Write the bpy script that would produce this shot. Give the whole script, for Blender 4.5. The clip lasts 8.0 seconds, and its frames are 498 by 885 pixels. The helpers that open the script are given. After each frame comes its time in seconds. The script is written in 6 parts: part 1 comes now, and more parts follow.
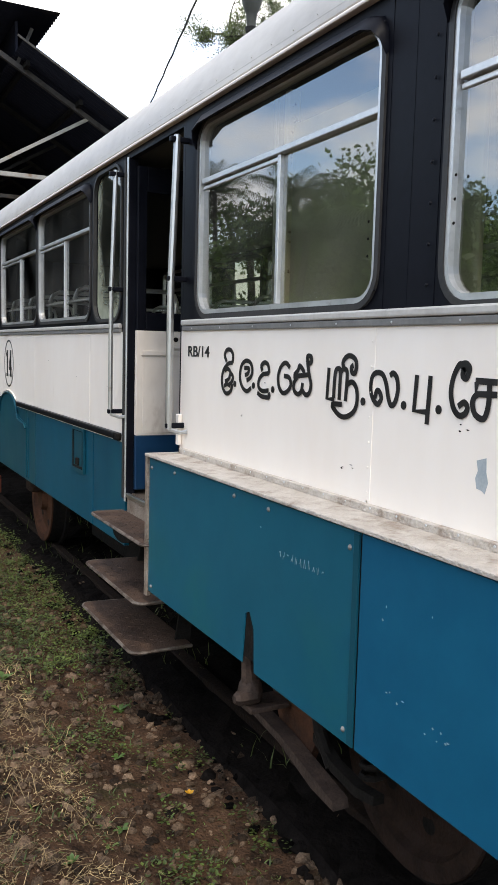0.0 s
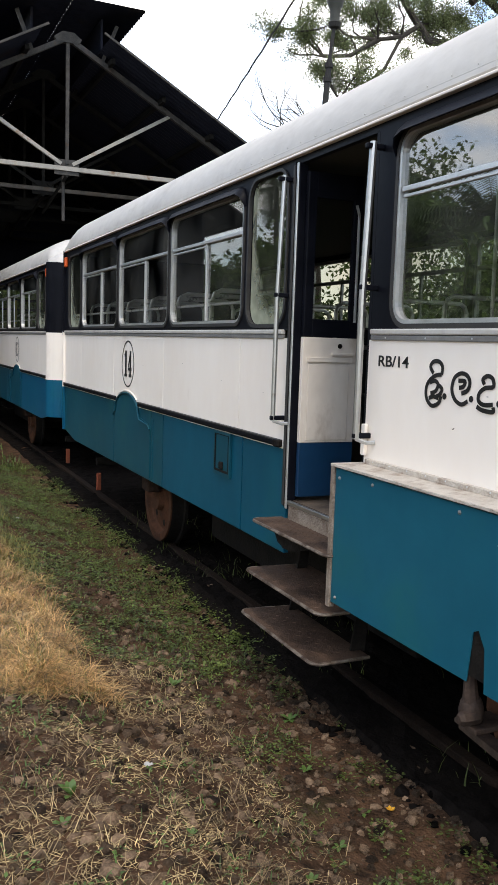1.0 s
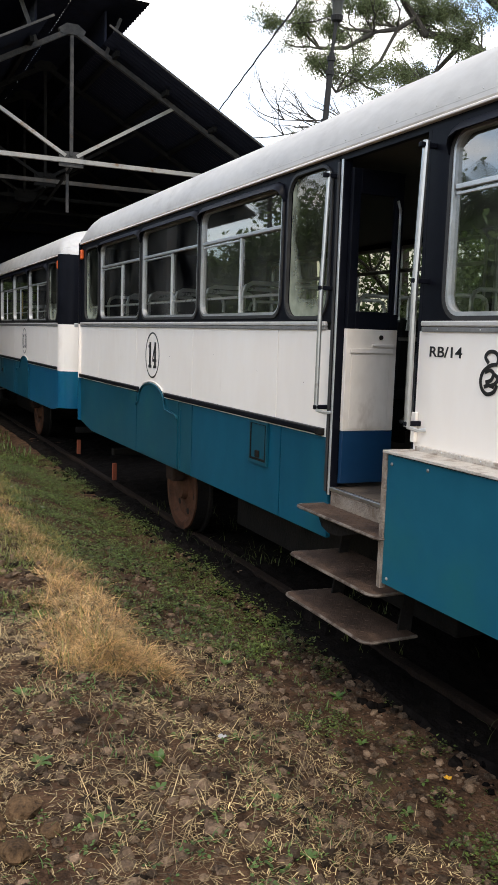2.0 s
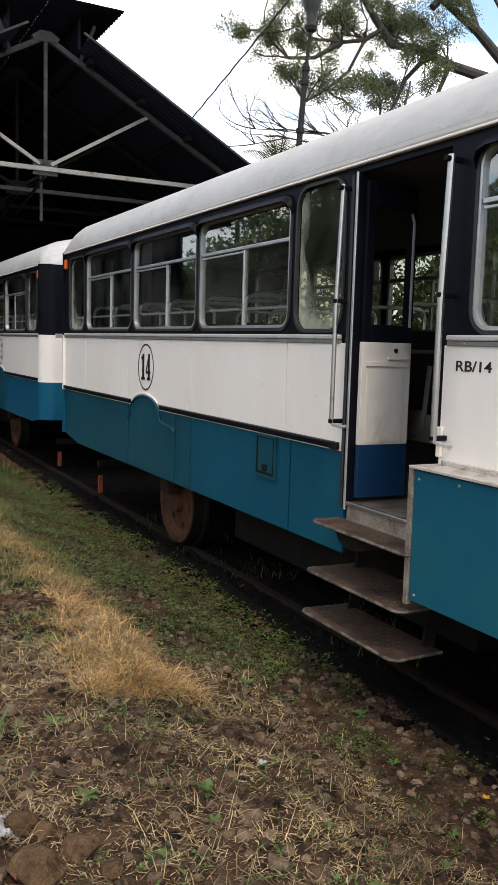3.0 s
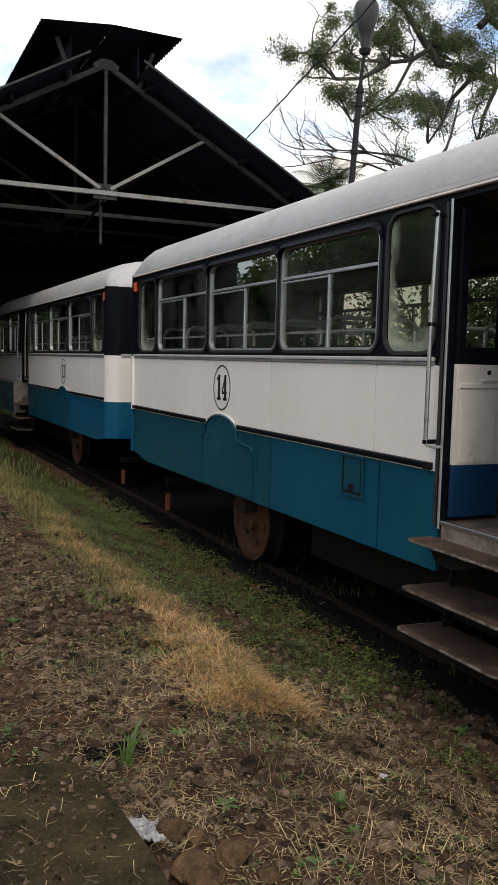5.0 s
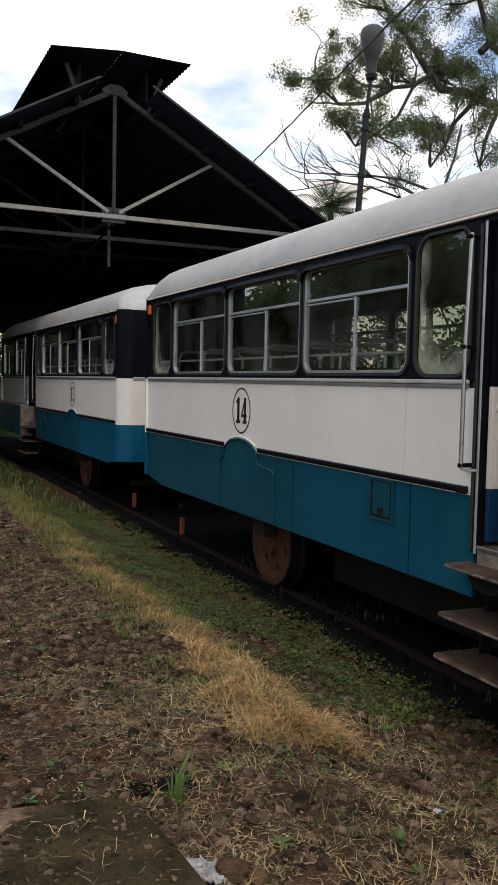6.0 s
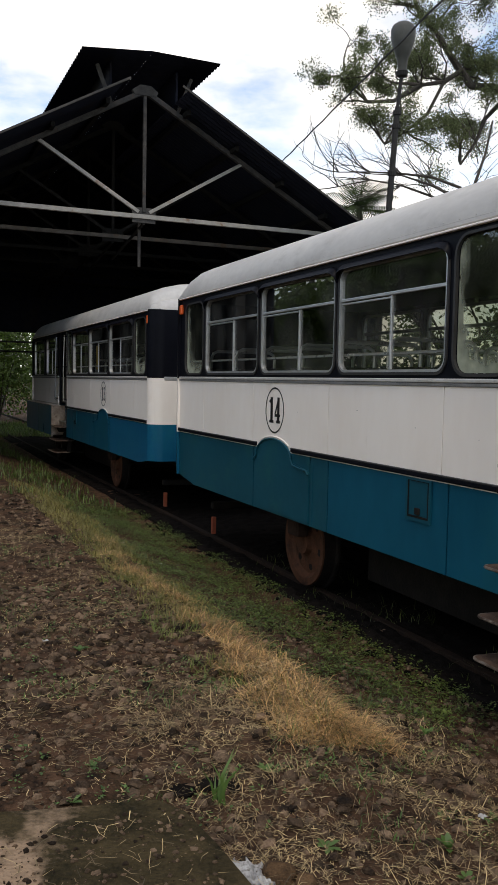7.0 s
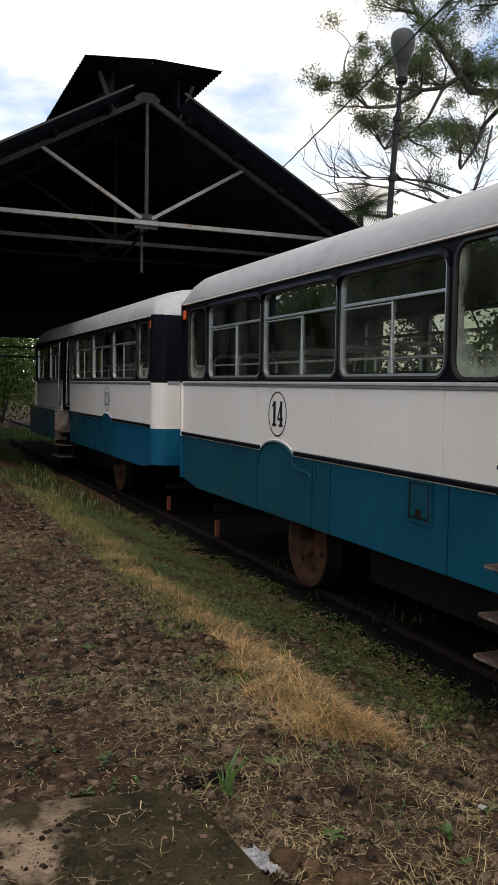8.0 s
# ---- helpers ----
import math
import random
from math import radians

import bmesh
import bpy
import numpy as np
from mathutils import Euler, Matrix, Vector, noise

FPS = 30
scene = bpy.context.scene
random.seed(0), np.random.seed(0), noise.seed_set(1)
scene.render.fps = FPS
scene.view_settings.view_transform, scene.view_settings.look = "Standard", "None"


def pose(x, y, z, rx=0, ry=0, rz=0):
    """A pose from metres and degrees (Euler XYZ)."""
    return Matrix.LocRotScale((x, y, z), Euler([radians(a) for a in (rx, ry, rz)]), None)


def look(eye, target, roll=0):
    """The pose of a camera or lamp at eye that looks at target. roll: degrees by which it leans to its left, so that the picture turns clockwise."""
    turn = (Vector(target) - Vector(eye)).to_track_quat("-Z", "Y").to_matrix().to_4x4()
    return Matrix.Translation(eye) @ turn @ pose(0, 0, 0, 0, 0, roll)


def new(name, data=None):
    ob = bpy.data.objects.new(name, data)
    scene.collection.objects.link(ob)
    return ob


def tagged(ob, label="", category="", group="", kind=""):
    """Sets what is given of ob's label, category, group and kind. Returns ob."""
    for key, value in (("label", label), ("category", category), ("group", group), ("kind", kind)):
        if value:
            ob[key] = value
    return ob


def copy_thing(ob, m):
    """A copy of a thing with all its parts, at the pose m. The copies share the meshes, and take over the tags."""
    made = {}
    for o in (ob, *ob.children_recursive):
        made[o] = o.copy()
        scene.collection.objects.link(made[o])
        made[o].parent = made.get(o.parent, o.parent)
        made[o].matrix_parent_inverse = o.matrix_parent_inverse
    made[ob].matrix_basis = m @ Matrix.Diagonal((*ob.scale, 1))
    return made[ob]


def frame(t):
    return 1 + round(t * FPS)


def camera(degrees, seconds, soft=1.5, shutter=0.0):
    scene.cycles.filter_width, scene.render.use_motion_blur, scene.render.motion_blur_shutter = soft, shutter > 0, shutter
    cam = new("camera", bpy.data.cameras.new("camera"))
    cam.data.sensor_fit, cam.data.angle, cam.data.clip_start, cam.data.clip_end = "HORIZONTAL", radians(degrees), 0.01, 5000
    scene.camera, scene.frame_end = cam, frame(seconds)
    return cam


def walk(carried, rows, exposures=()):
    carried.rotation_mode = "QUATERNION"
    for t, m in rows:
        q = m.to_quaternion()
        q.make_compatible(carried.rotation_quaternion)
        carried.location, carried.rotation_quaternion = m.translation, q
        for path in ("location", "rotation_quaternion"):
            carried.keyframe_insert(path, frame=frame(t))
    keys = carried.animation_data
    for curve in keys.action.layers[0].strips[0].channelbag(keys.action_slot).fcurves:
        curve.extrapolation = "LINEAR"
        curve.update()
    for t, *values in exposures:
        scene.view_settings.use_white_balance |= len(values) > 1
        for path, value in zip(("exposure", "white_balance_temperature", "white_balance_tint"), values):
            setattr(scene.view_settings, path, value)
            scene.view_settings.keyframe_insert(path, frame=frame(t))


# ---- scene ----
cam = camera(32.8, 8.0)
PATH = [
    (0, (0.278, 0.26, 1.812), (1.178, 2.034, 1.597), 1.5),
    (0.5, (0.025, 0.449, 1.829), (0.813, 2.273, 1.604), 1.7),
    (1, (-0.282, 0.576, 1.858), (0.525, 2.392, 1.627), 1.9),
    (1.5, (-0.44, 0.604, 1.847), (0.411, 2.398, 1.609), 2.1),
    (2, (-0.631, 0.571, 1.846), (0.204, 2.371, 1.597), 1.9),
    (2.2, (-0.604, 0.568, 1.859), (0.201, 2.382, 1.606), 0.8),
    (3.3, (-0.933, 0.822, 1.876), (0.003, 2.575, 1.652), 1.9),
    (3.5, (-0.941, 0.831, 1.881), (-0.025, 2.595, 1.661), 1.7),
    (4, (-1.029, 0.775, 1.9), (-0.194, 2.58, 1.691), 1.7),
    (4.5, (-1.102, 0.727, 1.898), (-0.27, 2.534, 1.694), 1.5),
    (5.8, (-1.341, 0.934, 1.899), (-0.501, 2.743, 1.746), 1.1),
    (6, (-1.349, 0.933, 1.9), (-0.51, 2.743, 1.759), 1.2),
    (6.5, (-1.364, 0.951, 1.903), (-0.564, 2.778, 1.76), 1.2),
    (7, (-1.398, 0.974, 1.902), (-0.616, 2.809, 1.758), 1.1),
    (7.5, (-1.435, 0.956, 1.903), (-0.66, 2.794, 1.768), 1.1),
    (8, (-1.452, 0.884, 1.902), (-0.673, 2.722, 1.768), 0.9),
]
walk(cam, [(t, look(eye, target, roll)) for t, eye, target, roll in PATH],
     exposures=[(0, 0.5, 7400, 10), (0.5, 0.42, 7450, 10), (1, 0.44, 7500, 10), (2, 0.40, 7550, 10), (3.5, 0.09, 7700, 10), (4.5, -0.16, 7750, 10), (6, -0.34, 7650, 10), (8, -0.40, 7550, 10)])

# ---- world and light ----
SUN_EL, SUN_AZ = 56.6, 192.5
world = bpy.data.worlds.new("sky")
scene.world = world
world.use_nodes = True
wn = world.node_tree
wn.nodes.clear()
w_out = wn.nodes.new("ShaderNodeOutputWorld")
w_bg = wn.nodes.new("ShaderNodeBackground")
w_sky = wn.nodes.new("ShaderNodeTexSky")
w_sky.sky_type = "NISHITA"
w_sky.sun_disc = False
w_sky.ozone_density, w_sky.dust_density = 4.0, 0.3
w_sky.sun_elevation, w_sky.sun_rotation = radians(SUN_EL), radians(SUN_AZ)
w_co = wn.nodes.new("ShaderNodeTexCoord")
w_map = wn.nodes.new("ShaderNodeMapping")
w_map.inputs["Scale"].default_value = (1.0, 1.0, 2.6)
w_map.inputs["Location"].default_value = (0.35, 0.1, 0.2)
w_noise = wn.nodes.new("ShaderNodeTexNoise")
w_noise.inputs["Scale"].default_value, w_noise.inputs["Detail"].default_value = 2.6, 9.0
w_noise.inputs["Roughness"].default_value = 0.58
w_ramp = wn.nodes.new("ShaderNodeValToRGB")
w_ramp.color_ramp.elements[0].position, w_ramp.color_ramp.elements[1].position = 0.43, 0.60
w_ramp.color_ramp.elements[0].color = (0.02, 0.02, 0.02, 1)
w_mix = wn.nodes.new("ShaderNodeMix")
w_mix.data_type = "RGBA"
wn.links.new(w_co.outputs["Generated"], w_map.inputs["Vector"])
wn.links.new(w_map.outputs["Vector"], w_noise.inputs["Vector"])
wn.links.new(w_noise.outputs["Fac"], w_ramp.inputs["Fac"])
wn.links.new(w_ramp.outputs["Color"], w_mix.inputs["Factor"])
w_gain = wn.nodes.new("ShaderNodeVectorMath")
w_gain.operation = "SCALE"
w_gain.inputs["Scale"].default_value = 1.7
wn.links.new(w_sky.outputs["Color"], w_gain.inputs[0])
wn.links.new(w_gain.outputs["Vector"], w_mix.inputs["A"])
w_mix.inputs["B"].default_value = (9.3, 9.5, 10.0, 1)
wn.links.new(w_mix.outputs["Result"], w_bg.inputs["Color"])
w_bg.inputs["Strength"].default_value = 0.185
wn.links.new(w_bg.outputs["Background"], w_out.inputs["Surface"])

sun_data = bpy.data.lights.new("sun", "SUN")
sun_data.energy, sun_data.angle, sun_data.color = 1.35, radians(10), (1.0, 0.96, 0.9)
sun = new("sun", sun_data)
sun.matrix_basis = look((-4, -18, 28), (0, 0, 0))


# ---- materials ----
def surf(name, c1, c2, scale=8.0, rough=0.6, metal=0.0, bump=0.0, bscale=40.0, spots=None, spot_scale=3.0, spot_lo=0.62,
         spot_hi=0.72, stretch=(1, 1, 1), per_object=0.0, per_island=0.0, rough_var=0.12, coat=0.0, spec=0.5):
    """A surface with a fine and a coarse variation between two colours, wear spots and relief."""
    m = bpy.data.materials.new(name)
    m.use_nodes = True
    nt = m.node_tree
    b = nt.nodes["Principled BSDF"]
    co = nt.nodes.new("ShaderNodeTexCoord")
    mp = nt.nodes.new("ShaderNodeMapping")
    mp.inputs["Scale"].default_value = stretch
    nt.links.new(co.outputs["Object"], mp.inputs["Vector"])
    n1 = nt.nodes.new("ShaderNodeTexNoise")
    n1.inputs["Scale"].default_value, n1.inputs["Detail"].default_value = scale, 8
    n2 = nt.nodes.new("ShaderNodeTexNoise")
    n2.inputs["Scale"].default_value, n2.inputs["Detail"].default_value = scale * 7.3, 4
    for n in (n1, n2):
        nt.links.new(mp.outputs["Vector"], n.inputs["Vector"])
    add = nt.nodes.new("ShaderNodeMath")
    add.operation = "MULTIPLY_ADD"
    nt.links.new(n2.outputs["Fac"], add.inputs[0])
    add.inputs[1].default_value = 0.5
    nt.links.new(n1.outputs["Fac"], add.inputs[2])
    mr = nt.nodes.new("ShaderNodeMapRange")
    mr.inputs["From Min"].default_value, mr.inputs["From Max"].default_value = 0.5, 1.0
    nt.links.new(add.outputs[0], mr.inputs["Value"])
    mix = nt.nodes.new("ShaderNodeMix")
    mix.data_type = "RGBA"
    mix.inputs["A"].default_value, mix.inputs["B"].default_value = (*c1, 1), (*c2, 1)
    nt.links.new(mr.outputs["Result"], mix.inputs["Factor"])
    col = mix.outputs["Result"]
    if spots:
        n3 = nt.nodes.new("ShaderNodeTexNoise")
        n3.inputs["Scale"].default_value, n3.inputs["Detail"].default_value = spot_scale, 10
        n3.inputs["Roughness"].default_value = 0.65
        nt.links.new(mp.outputs["Vector"], n3.inputs["Vector"])
        r3 = nt.nodes.new("ShaderNodeMapRange")
        r3.inputs["From Min"].default_value, r3.inputs["From Max"].default_value = spot_lo, spot_hi
        nt.links.new(n3.outputs["Fac"], r3.inputs["Value"])
        m3 = nt.nodes.new("ShaderNodeMix")
        m3.data_type = "RGBA"
        nt.links.new(r3.outputs["Result"], m3.inputs["Factor"])
        nt.links.new(col, m3.inputs["A"])
        m3.inputs["B"].default_value = (*spots, 1)
        col = m3.outputs["Result"]
    for amount, kind, out in ((per_object, "ShaderNodeObjectInfo", "Random"), (per_island, "ShaderNodeNewGeometry", "Random Per Island")):
        if amount:
            src = nt.nodes.new(kind)
            mm = nt.nodes.new("ShaderNodeMapRange")
            mm.inputs["To Min"].default_value, mm.inputs["To Max"].default_value = 1 - amount, 1 + amount
            nt.links.new(src.outputs[out], mm.inputs["Value"])
            hs = nt.nodes.new("ShaderNodeHueSaturation")
            nt.links.new(mm.outputs["Result"], hs.inputs["Value"])
            nt.links.new(col, hs.inputs["Color"])
            col = hs.outputs["Color"]
    nt.links.new(col, b.inputs["Base Color"])
    rr = nt.nodes.new("ShaderNodeMapRange")
    rr.inputs["To Min"].default_value, rr.inputs["To Max"].default_value = max(0.02, rough - rough_var), min(1, rough + rough_var)
    nt.links.new(n1.outputs["Fac"], rr.inputs["Value"])
    nt.links.new(rr.outputs["Result"], b.inputs["Roughness"])
    b.inputs["Metallic"].default_value = metal
    b.inputs["Coat Weight"].default_value = coat
    b.inputs["Specular IOR Level"].default_value = spec
    if bump:
        nb = nt.nodes.new("ShaderNodeTexNoise")
        nb.inputs["Scale"].default_value, nb.inputs["Detail"].default_value = bscale, 6
        nt.links.new(co.outputs["Object"], nb.inputs["Vector"])
        bp = nt.nodes.new("ShaderNodeBump")
        bp.inputs["Strength"].default_value, bp.inputs["Distance"].default_value = bump, 0.02
        nt.links.new(nb.outputs["Fac"], bp.inputs["Height"])
        nt.links.new(bp.outputs["Normal"], b.inputs["Normal"])
    return m


def leafy(name, c1, c2, rough=0.5, trans=0.35, vary=0.45):
    """Foliage and grass: a leaf colour that differs from leaf to leaf, with light coming through."""
    m = surf(name, c1, c2, 3.0, rough, per_island=vary)
    nt = m.node_tree
    b = nt.nodes["Principled BSDF"]
    tr = nt.nodes.new("ShaderNodeBsdfTranslucent")
    col = b.inputs["Base Color"].links[0].from_socket
    nt.links.new(col, tr.inputs["Color"])
    ms = nt.nodes.new("ShaderNodeMixShader")
    ms.inputs["Fac"].default_value = trans
    nt.links.new(b.outputs["BSDF"], ms.inputs[1])
    nt.links.new(tr.outputs["BSDF"], ms.inputs[2])
    nt.links.new(ms.outputs["Shader"], nt.nodes["Material Output"].inputs["Surface"])
    return m


def glass(name, tint=(0.86, 0.9, 0.88), dust=0.06, dust_col=(0.5, 0.5, 0.46), boost=1.6):
    """A thin pane: see-through, mirrors by Fresnel, with a film of dust."""
    m = bpy.data.materials.new(name)
    m.use_nodes = True
    nt = m.node_tree
    nt.nodes.clear()
    out = nt.nodes.new("ShaderNodeOutputMaterial")
    tp = nt.nodes.new("ShaderNodeBsdfTransparent")
    tp.inputs["Color"].default_value = (*tint, 1)
    gl = nt.nodes.new("ShaderNodeBsdfGlossy")
    gl.inputs["Roughness"].default_value = 0.015
    fr = nt.nodes.new("ShaderNodeFresnel")
    fr.inputs["IOR"].default_value = boost
    df = nt.nodes.new("ShaderNodeBsdfDiffuse")
    df.inputs["Color"].default_value = (*dust_col, 1)
    nz = nt.nodes.new("ShaderNodeTexNoise")
    nz.inputs["Scale"].default_value, nz.inputs["Detail"].default_value = 2.2, 12
    co = nt.nodes.new("ShaderNodeTexCoord")
    nt.links.new(co.outputs["Object"], nz.inputs["Vector"])
    mr = nt.nodes.new("ShaderNodeMapRange")
    mr.inputs["From Min"].default_value, mr.inputs["From Max"].default_value = 0.35, 0.75
    mr.inputs["To Max"].default_value = dust * 2
    nt.links.new(nz.outputs["Fac"], mr.inputs["Value"])
    m1 = nt.nodes.new("ShaderNodeMixShader")
    nt.links.new(fr.outputs["Fac"], m1.inputs["Fac"])
    nt.links.new(tp.outputs["BSDF"], m1.inputs[1])
    nt.links.new(gl.outputs["BSDF"], m1.inputs[2])
    m2 = nt.nodes.new("ShaderNodeMixShader")
    nt.links.new(mr.outputs["Result"], m2.inputs["Fac"])
    nt.links.new(m1.outputs["Shader"], m2.inputs[1])
    nt.links.new(df.outputs["BSDF"], m2.inputs[2])
    nt.links.new(m2.outputs["Shader"], out.inputs["Surface"])
    return m


def rimmed_glass(name, tint, film):
    """A pane clouded by dried dirt along its lower part and its edges, wiped clear in the middle."""
    m = glass(name, tint, 0.05, film, 2.0)
    nt = m.node_tree
    out = nt.nodes["Material Output"]
    co = nt.nodes.new("ShaderNodeTexCoord")
    sp = nt.nodes.new("ShaderNodeSeparateXYZ")
    nt.links.new(co.outputs["Generated"], sp.inputs["Vector"])
    nz = nt.nodes.new("ShaderNodeTexNoise")
    nz.inputs["Scale"].default_value, nz.inputs["Detail"].default_value = 6.5, 13
    nt.links.new(co.outputs["Object"], nz.inputs["Vector"])

    def calc(op, a, b):
        nd = nt.nodes.new("ShaderNodeMath")
        nd.operation = op
        for i, v in enumerate((a, b)):
            if isinstance(v, float):
                nd.inputs[i].default_value = v
            else:
                nt.links.new(v, nd.inputs[i])
        return nd.outputs[0]
    du = calc("ABSOLUTE", calc("MULTIPLY", calc("SUBTRACT", sp.outputs["Y"], 0.44), 1.85), 0.0)
    dv = calc("MULTIPLY", calc("ABSOLUTE", calc("SUBTRACT", sp.outputs["Z"], 0.72), 0.0), 1.4)
    far = calc("POWER", calc("ADD", calc("POWER", du, 3.0), calc("POWER", dv, 3.0)), 0.3333)
    far = calc("ADD", far, calc("MULTIPLY", calc("SUBTRACT", nz.outputs["Fac"], 0.5), 0.7))
    mr = nt.nodes.new("ShaderNodeMapRange")
    mr.inputs["From Min"].default_value, mr.inputs["From Max"].default_value = 0.72, 1.12
    mr.inputs["To Max"].default_value = 0.7
    nt.links.new(far, mr.inputs["Value"])
    df = nt.nodes.new("ShaderNodeBsdfDiffuse")
    df.inputs["Color"].default_value = (*film, 1)
    ms = nt.nodes.new("ShaderNodeMixShader")
    nt.links.new(mr.outputs["Result"], ms.inputs["Fac"])
    nt.links.new(out.inputs["Surface"].links[0].from_socket, ms.inputs[1])
    nt.links.new(df.outputs["BSDF"], ms.inputs[2])
    nt.links.new(ms.outputs["Shader"], out.inputs["Surface"])
    return m


WHITE = surf("white_paint", (0.84, 0.765, 0.69), (0.89, 0.83, 0.765), 1.6, 0.42, bump=0.06, bscale=6, spots=(0.56, 0.46, 0.36), spot_scale=2.2, spot_lo=0.62, spot_hi=0.88, stretch=(1, 1, 0.35))
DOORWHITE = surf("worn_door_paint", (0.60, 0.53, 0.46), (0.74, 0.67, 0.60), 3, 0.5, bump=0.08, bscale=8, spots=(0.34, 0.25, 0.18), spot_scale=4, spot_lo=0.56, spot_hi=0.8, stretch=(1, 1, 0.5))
ROOFPAINT = surf("roof_paint", (0.41, 0.395, 0.375), (0.54, 0.525, 0.50), 2.5, 0.5, bump=0.08, bscale=9, spots=(0.25, 0.23, 0.21), spot_scale=3, spot_lo=0.54, spot_hi=0.85, stretch=(1, 0.5, 1))
BLUE = surf("blue_paint", (0.0012, 0.074, 0.148), (0.003, 0.098, 0.182), 1.3, 0.34, bump=0.05, bscale=5, spots=(0.006, 0.11, 0.15), spot_scale=1.7, spot_lo=0.55, spot_hi=0.75, spec=0.13)
SKIRTBLUE = surf("skirt_blue_paint", (0.0008, 0.060, 0.101), (0.002, 0.081, 0.132), 1.1, 0.36, bump=0.05, bscale=5, spots=(0.006, 0.085, 0.105), spot_scale=1.4, spot_lo=0.5, spot_hi=0.75, spec=0.13, stretch=(1, 1, 0.5))
TEAL2 = surf("worn_blue_paint", (0.003, 0.078, 0.124), (0.006, 0.100, 0.152), 1.1, 0.36, bump=0.05, bscale=5, spots=(0.009, 0.105, 0.118), spot_scale=1.5, spot_lo=0.5, spot_hi=0.75, spec=0.13)
TEAL = surf("teal_paint", (0.003, 0.054, 0.080), (0.006, 0.072, 0.104), 1.3, 0.36, bump=0.05, bscale=5, spots=(0.010, 0.082, 0.092), spot_scale=2.5, spot_lo=0.55, spot_hi=0.75, spec=0.13)
BLACK = surf("black_paint", (0.003, 0.0035, 0.006), (0.006, 0.0068, 0.011), 4, 0.45, spec=0.09, bump=0.04, bscale=12)
RUBBER = surf("rubber", (0.012, 0.012, 0.013), (0.03, 0.028, 0.026), 12, 0.6, bump=0.1)
ALU = surf("aluminium", (0.52, 0.53, 0.53), (0.66, 0.67, 0.67), 9, 0.38, metal=0.75, bump=0.03, spots=(0.3, 0.28, 0.25), spot_scale=14, spot_lo=0.62, spot_hi=0.8)
CHROME = surf("steel_tube", (0.40, 0.40, 0.39), (0.48, 0.475, 0.46), 14, 0.36, metal=0.95, spots=(0.22, 0.18, 0.15), spot_scale=9, spot_lo=0.6, spot_hi=0.8)
PALETRIM = surf("pale_trim", (0.44, 0.425, 0.40), (0.56, 0.545, 0.52), 9, 0.45, metal=0.15, bump=0.03, spots=(0.26, 0.23, 0.20), spot_scale=8, spot_lo=0.58, spot_hi=0.78)
GREYTRIM = surf("grey_trim", (0.15, 0.148, 0.145), (0.24, 0.235, 0.225), 9, 0.5, metal=0.15, bump=0.03)
CHEQUER = surf("chequer_alu", (0.20, 0.155, 0.12), (0.37, 0.305, 0.25), 14, 0.55, metal=0.3, bump=0.5, bscale=90, spots=(0.12, 0.075, 0.05), spot_scale=9, spot_lo=0.48, spot_hi=0.72)
LEDGE = surf("ledge_alu", (0.44, 0.385, 0.33), (0.62, 0.57, 0.51), 14, 0.5, metal=0.2, bump=0.6, bscale=90, spots=(0.24, 0.17, 0.12), spot_scale=11, spot_lo=0.5, spot_hi=0.7)
TREAD = surf("rusty_tread", (0.046, 0.027, 0.018), (0.112, 0.070, 0.049), 12, 0.65, metal=0.05, bump=0.3, bscale=120, spots=(0.022, 0.013, 0.009), spot_scale=5, spot_lo=0.45, spot_hi=0.7, spec=0.25)
TREADEDGE = surf("worn_tread_edge", (0.09, 0.068, 0.052), (0.22, 0.18, 0.145), 22, 0.55, metal=0.2, bump=0.3, bscale=90, spots=(0.05, 0.03, 0.02), spot_scale=16, spot_lo=0.45, spot_hi=0.58)
# Rail colour is lowered to hold the shade along the train.
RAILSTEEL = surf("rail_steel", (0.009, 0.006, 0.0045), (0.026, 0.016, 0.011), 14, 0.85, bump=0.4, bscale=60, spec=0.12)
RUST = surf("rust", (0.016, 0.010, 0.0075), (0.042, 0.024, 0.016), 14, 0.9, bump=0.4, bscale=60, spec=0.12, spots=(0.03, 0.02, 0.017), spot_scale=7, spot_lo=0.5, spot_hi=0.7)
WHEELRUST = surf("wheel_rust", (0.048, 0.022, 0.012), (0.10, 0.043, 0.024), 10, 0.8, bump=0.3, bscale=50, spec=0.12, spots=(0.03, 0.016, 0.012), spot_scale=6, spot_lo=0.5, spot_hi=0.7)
# Grimy steel taken near black, with the shade under the cars in it.
DARKSTEEL = surf("shade_toned_grimy_steel", (0.005, 0.0045, 0.004), (0.017, 0.014, 0.012), 10, 0.8, bump=0.3, spec=0.12)
GEARSTEEL = surf("brown_grimed_steel", (0.028, 0.019, 0.015), (0.075, 0.050, 0.039), 14, 0.7, bump=0.3, bscale=60, spec=0.2, spots=(0.018, 0.012, 0.010), spot_scale=9, spot_lo=0.5, spot_hi=0.7)
DULLBOLT = surf("dull_bolt", (0.16, 0.165, 0.16), (0.30, 0.29, 0.27), 30, 0.55, metal=0.5)
# Near-black copy of the shed steel, with the gloom indoors in its colour.
SHEDDARK = surf("shaded_shed_steel", (0.008, 0.008, 0.008), (0.018, 0.017, 0.016), 8, 0.8, bump=0.1, spec=0.1)
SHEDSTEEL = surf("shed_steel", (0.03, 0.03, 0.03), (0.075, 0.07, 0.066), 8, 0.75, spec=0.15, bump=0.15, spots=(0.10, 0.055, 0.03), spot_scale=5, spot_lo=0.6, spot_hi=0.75)
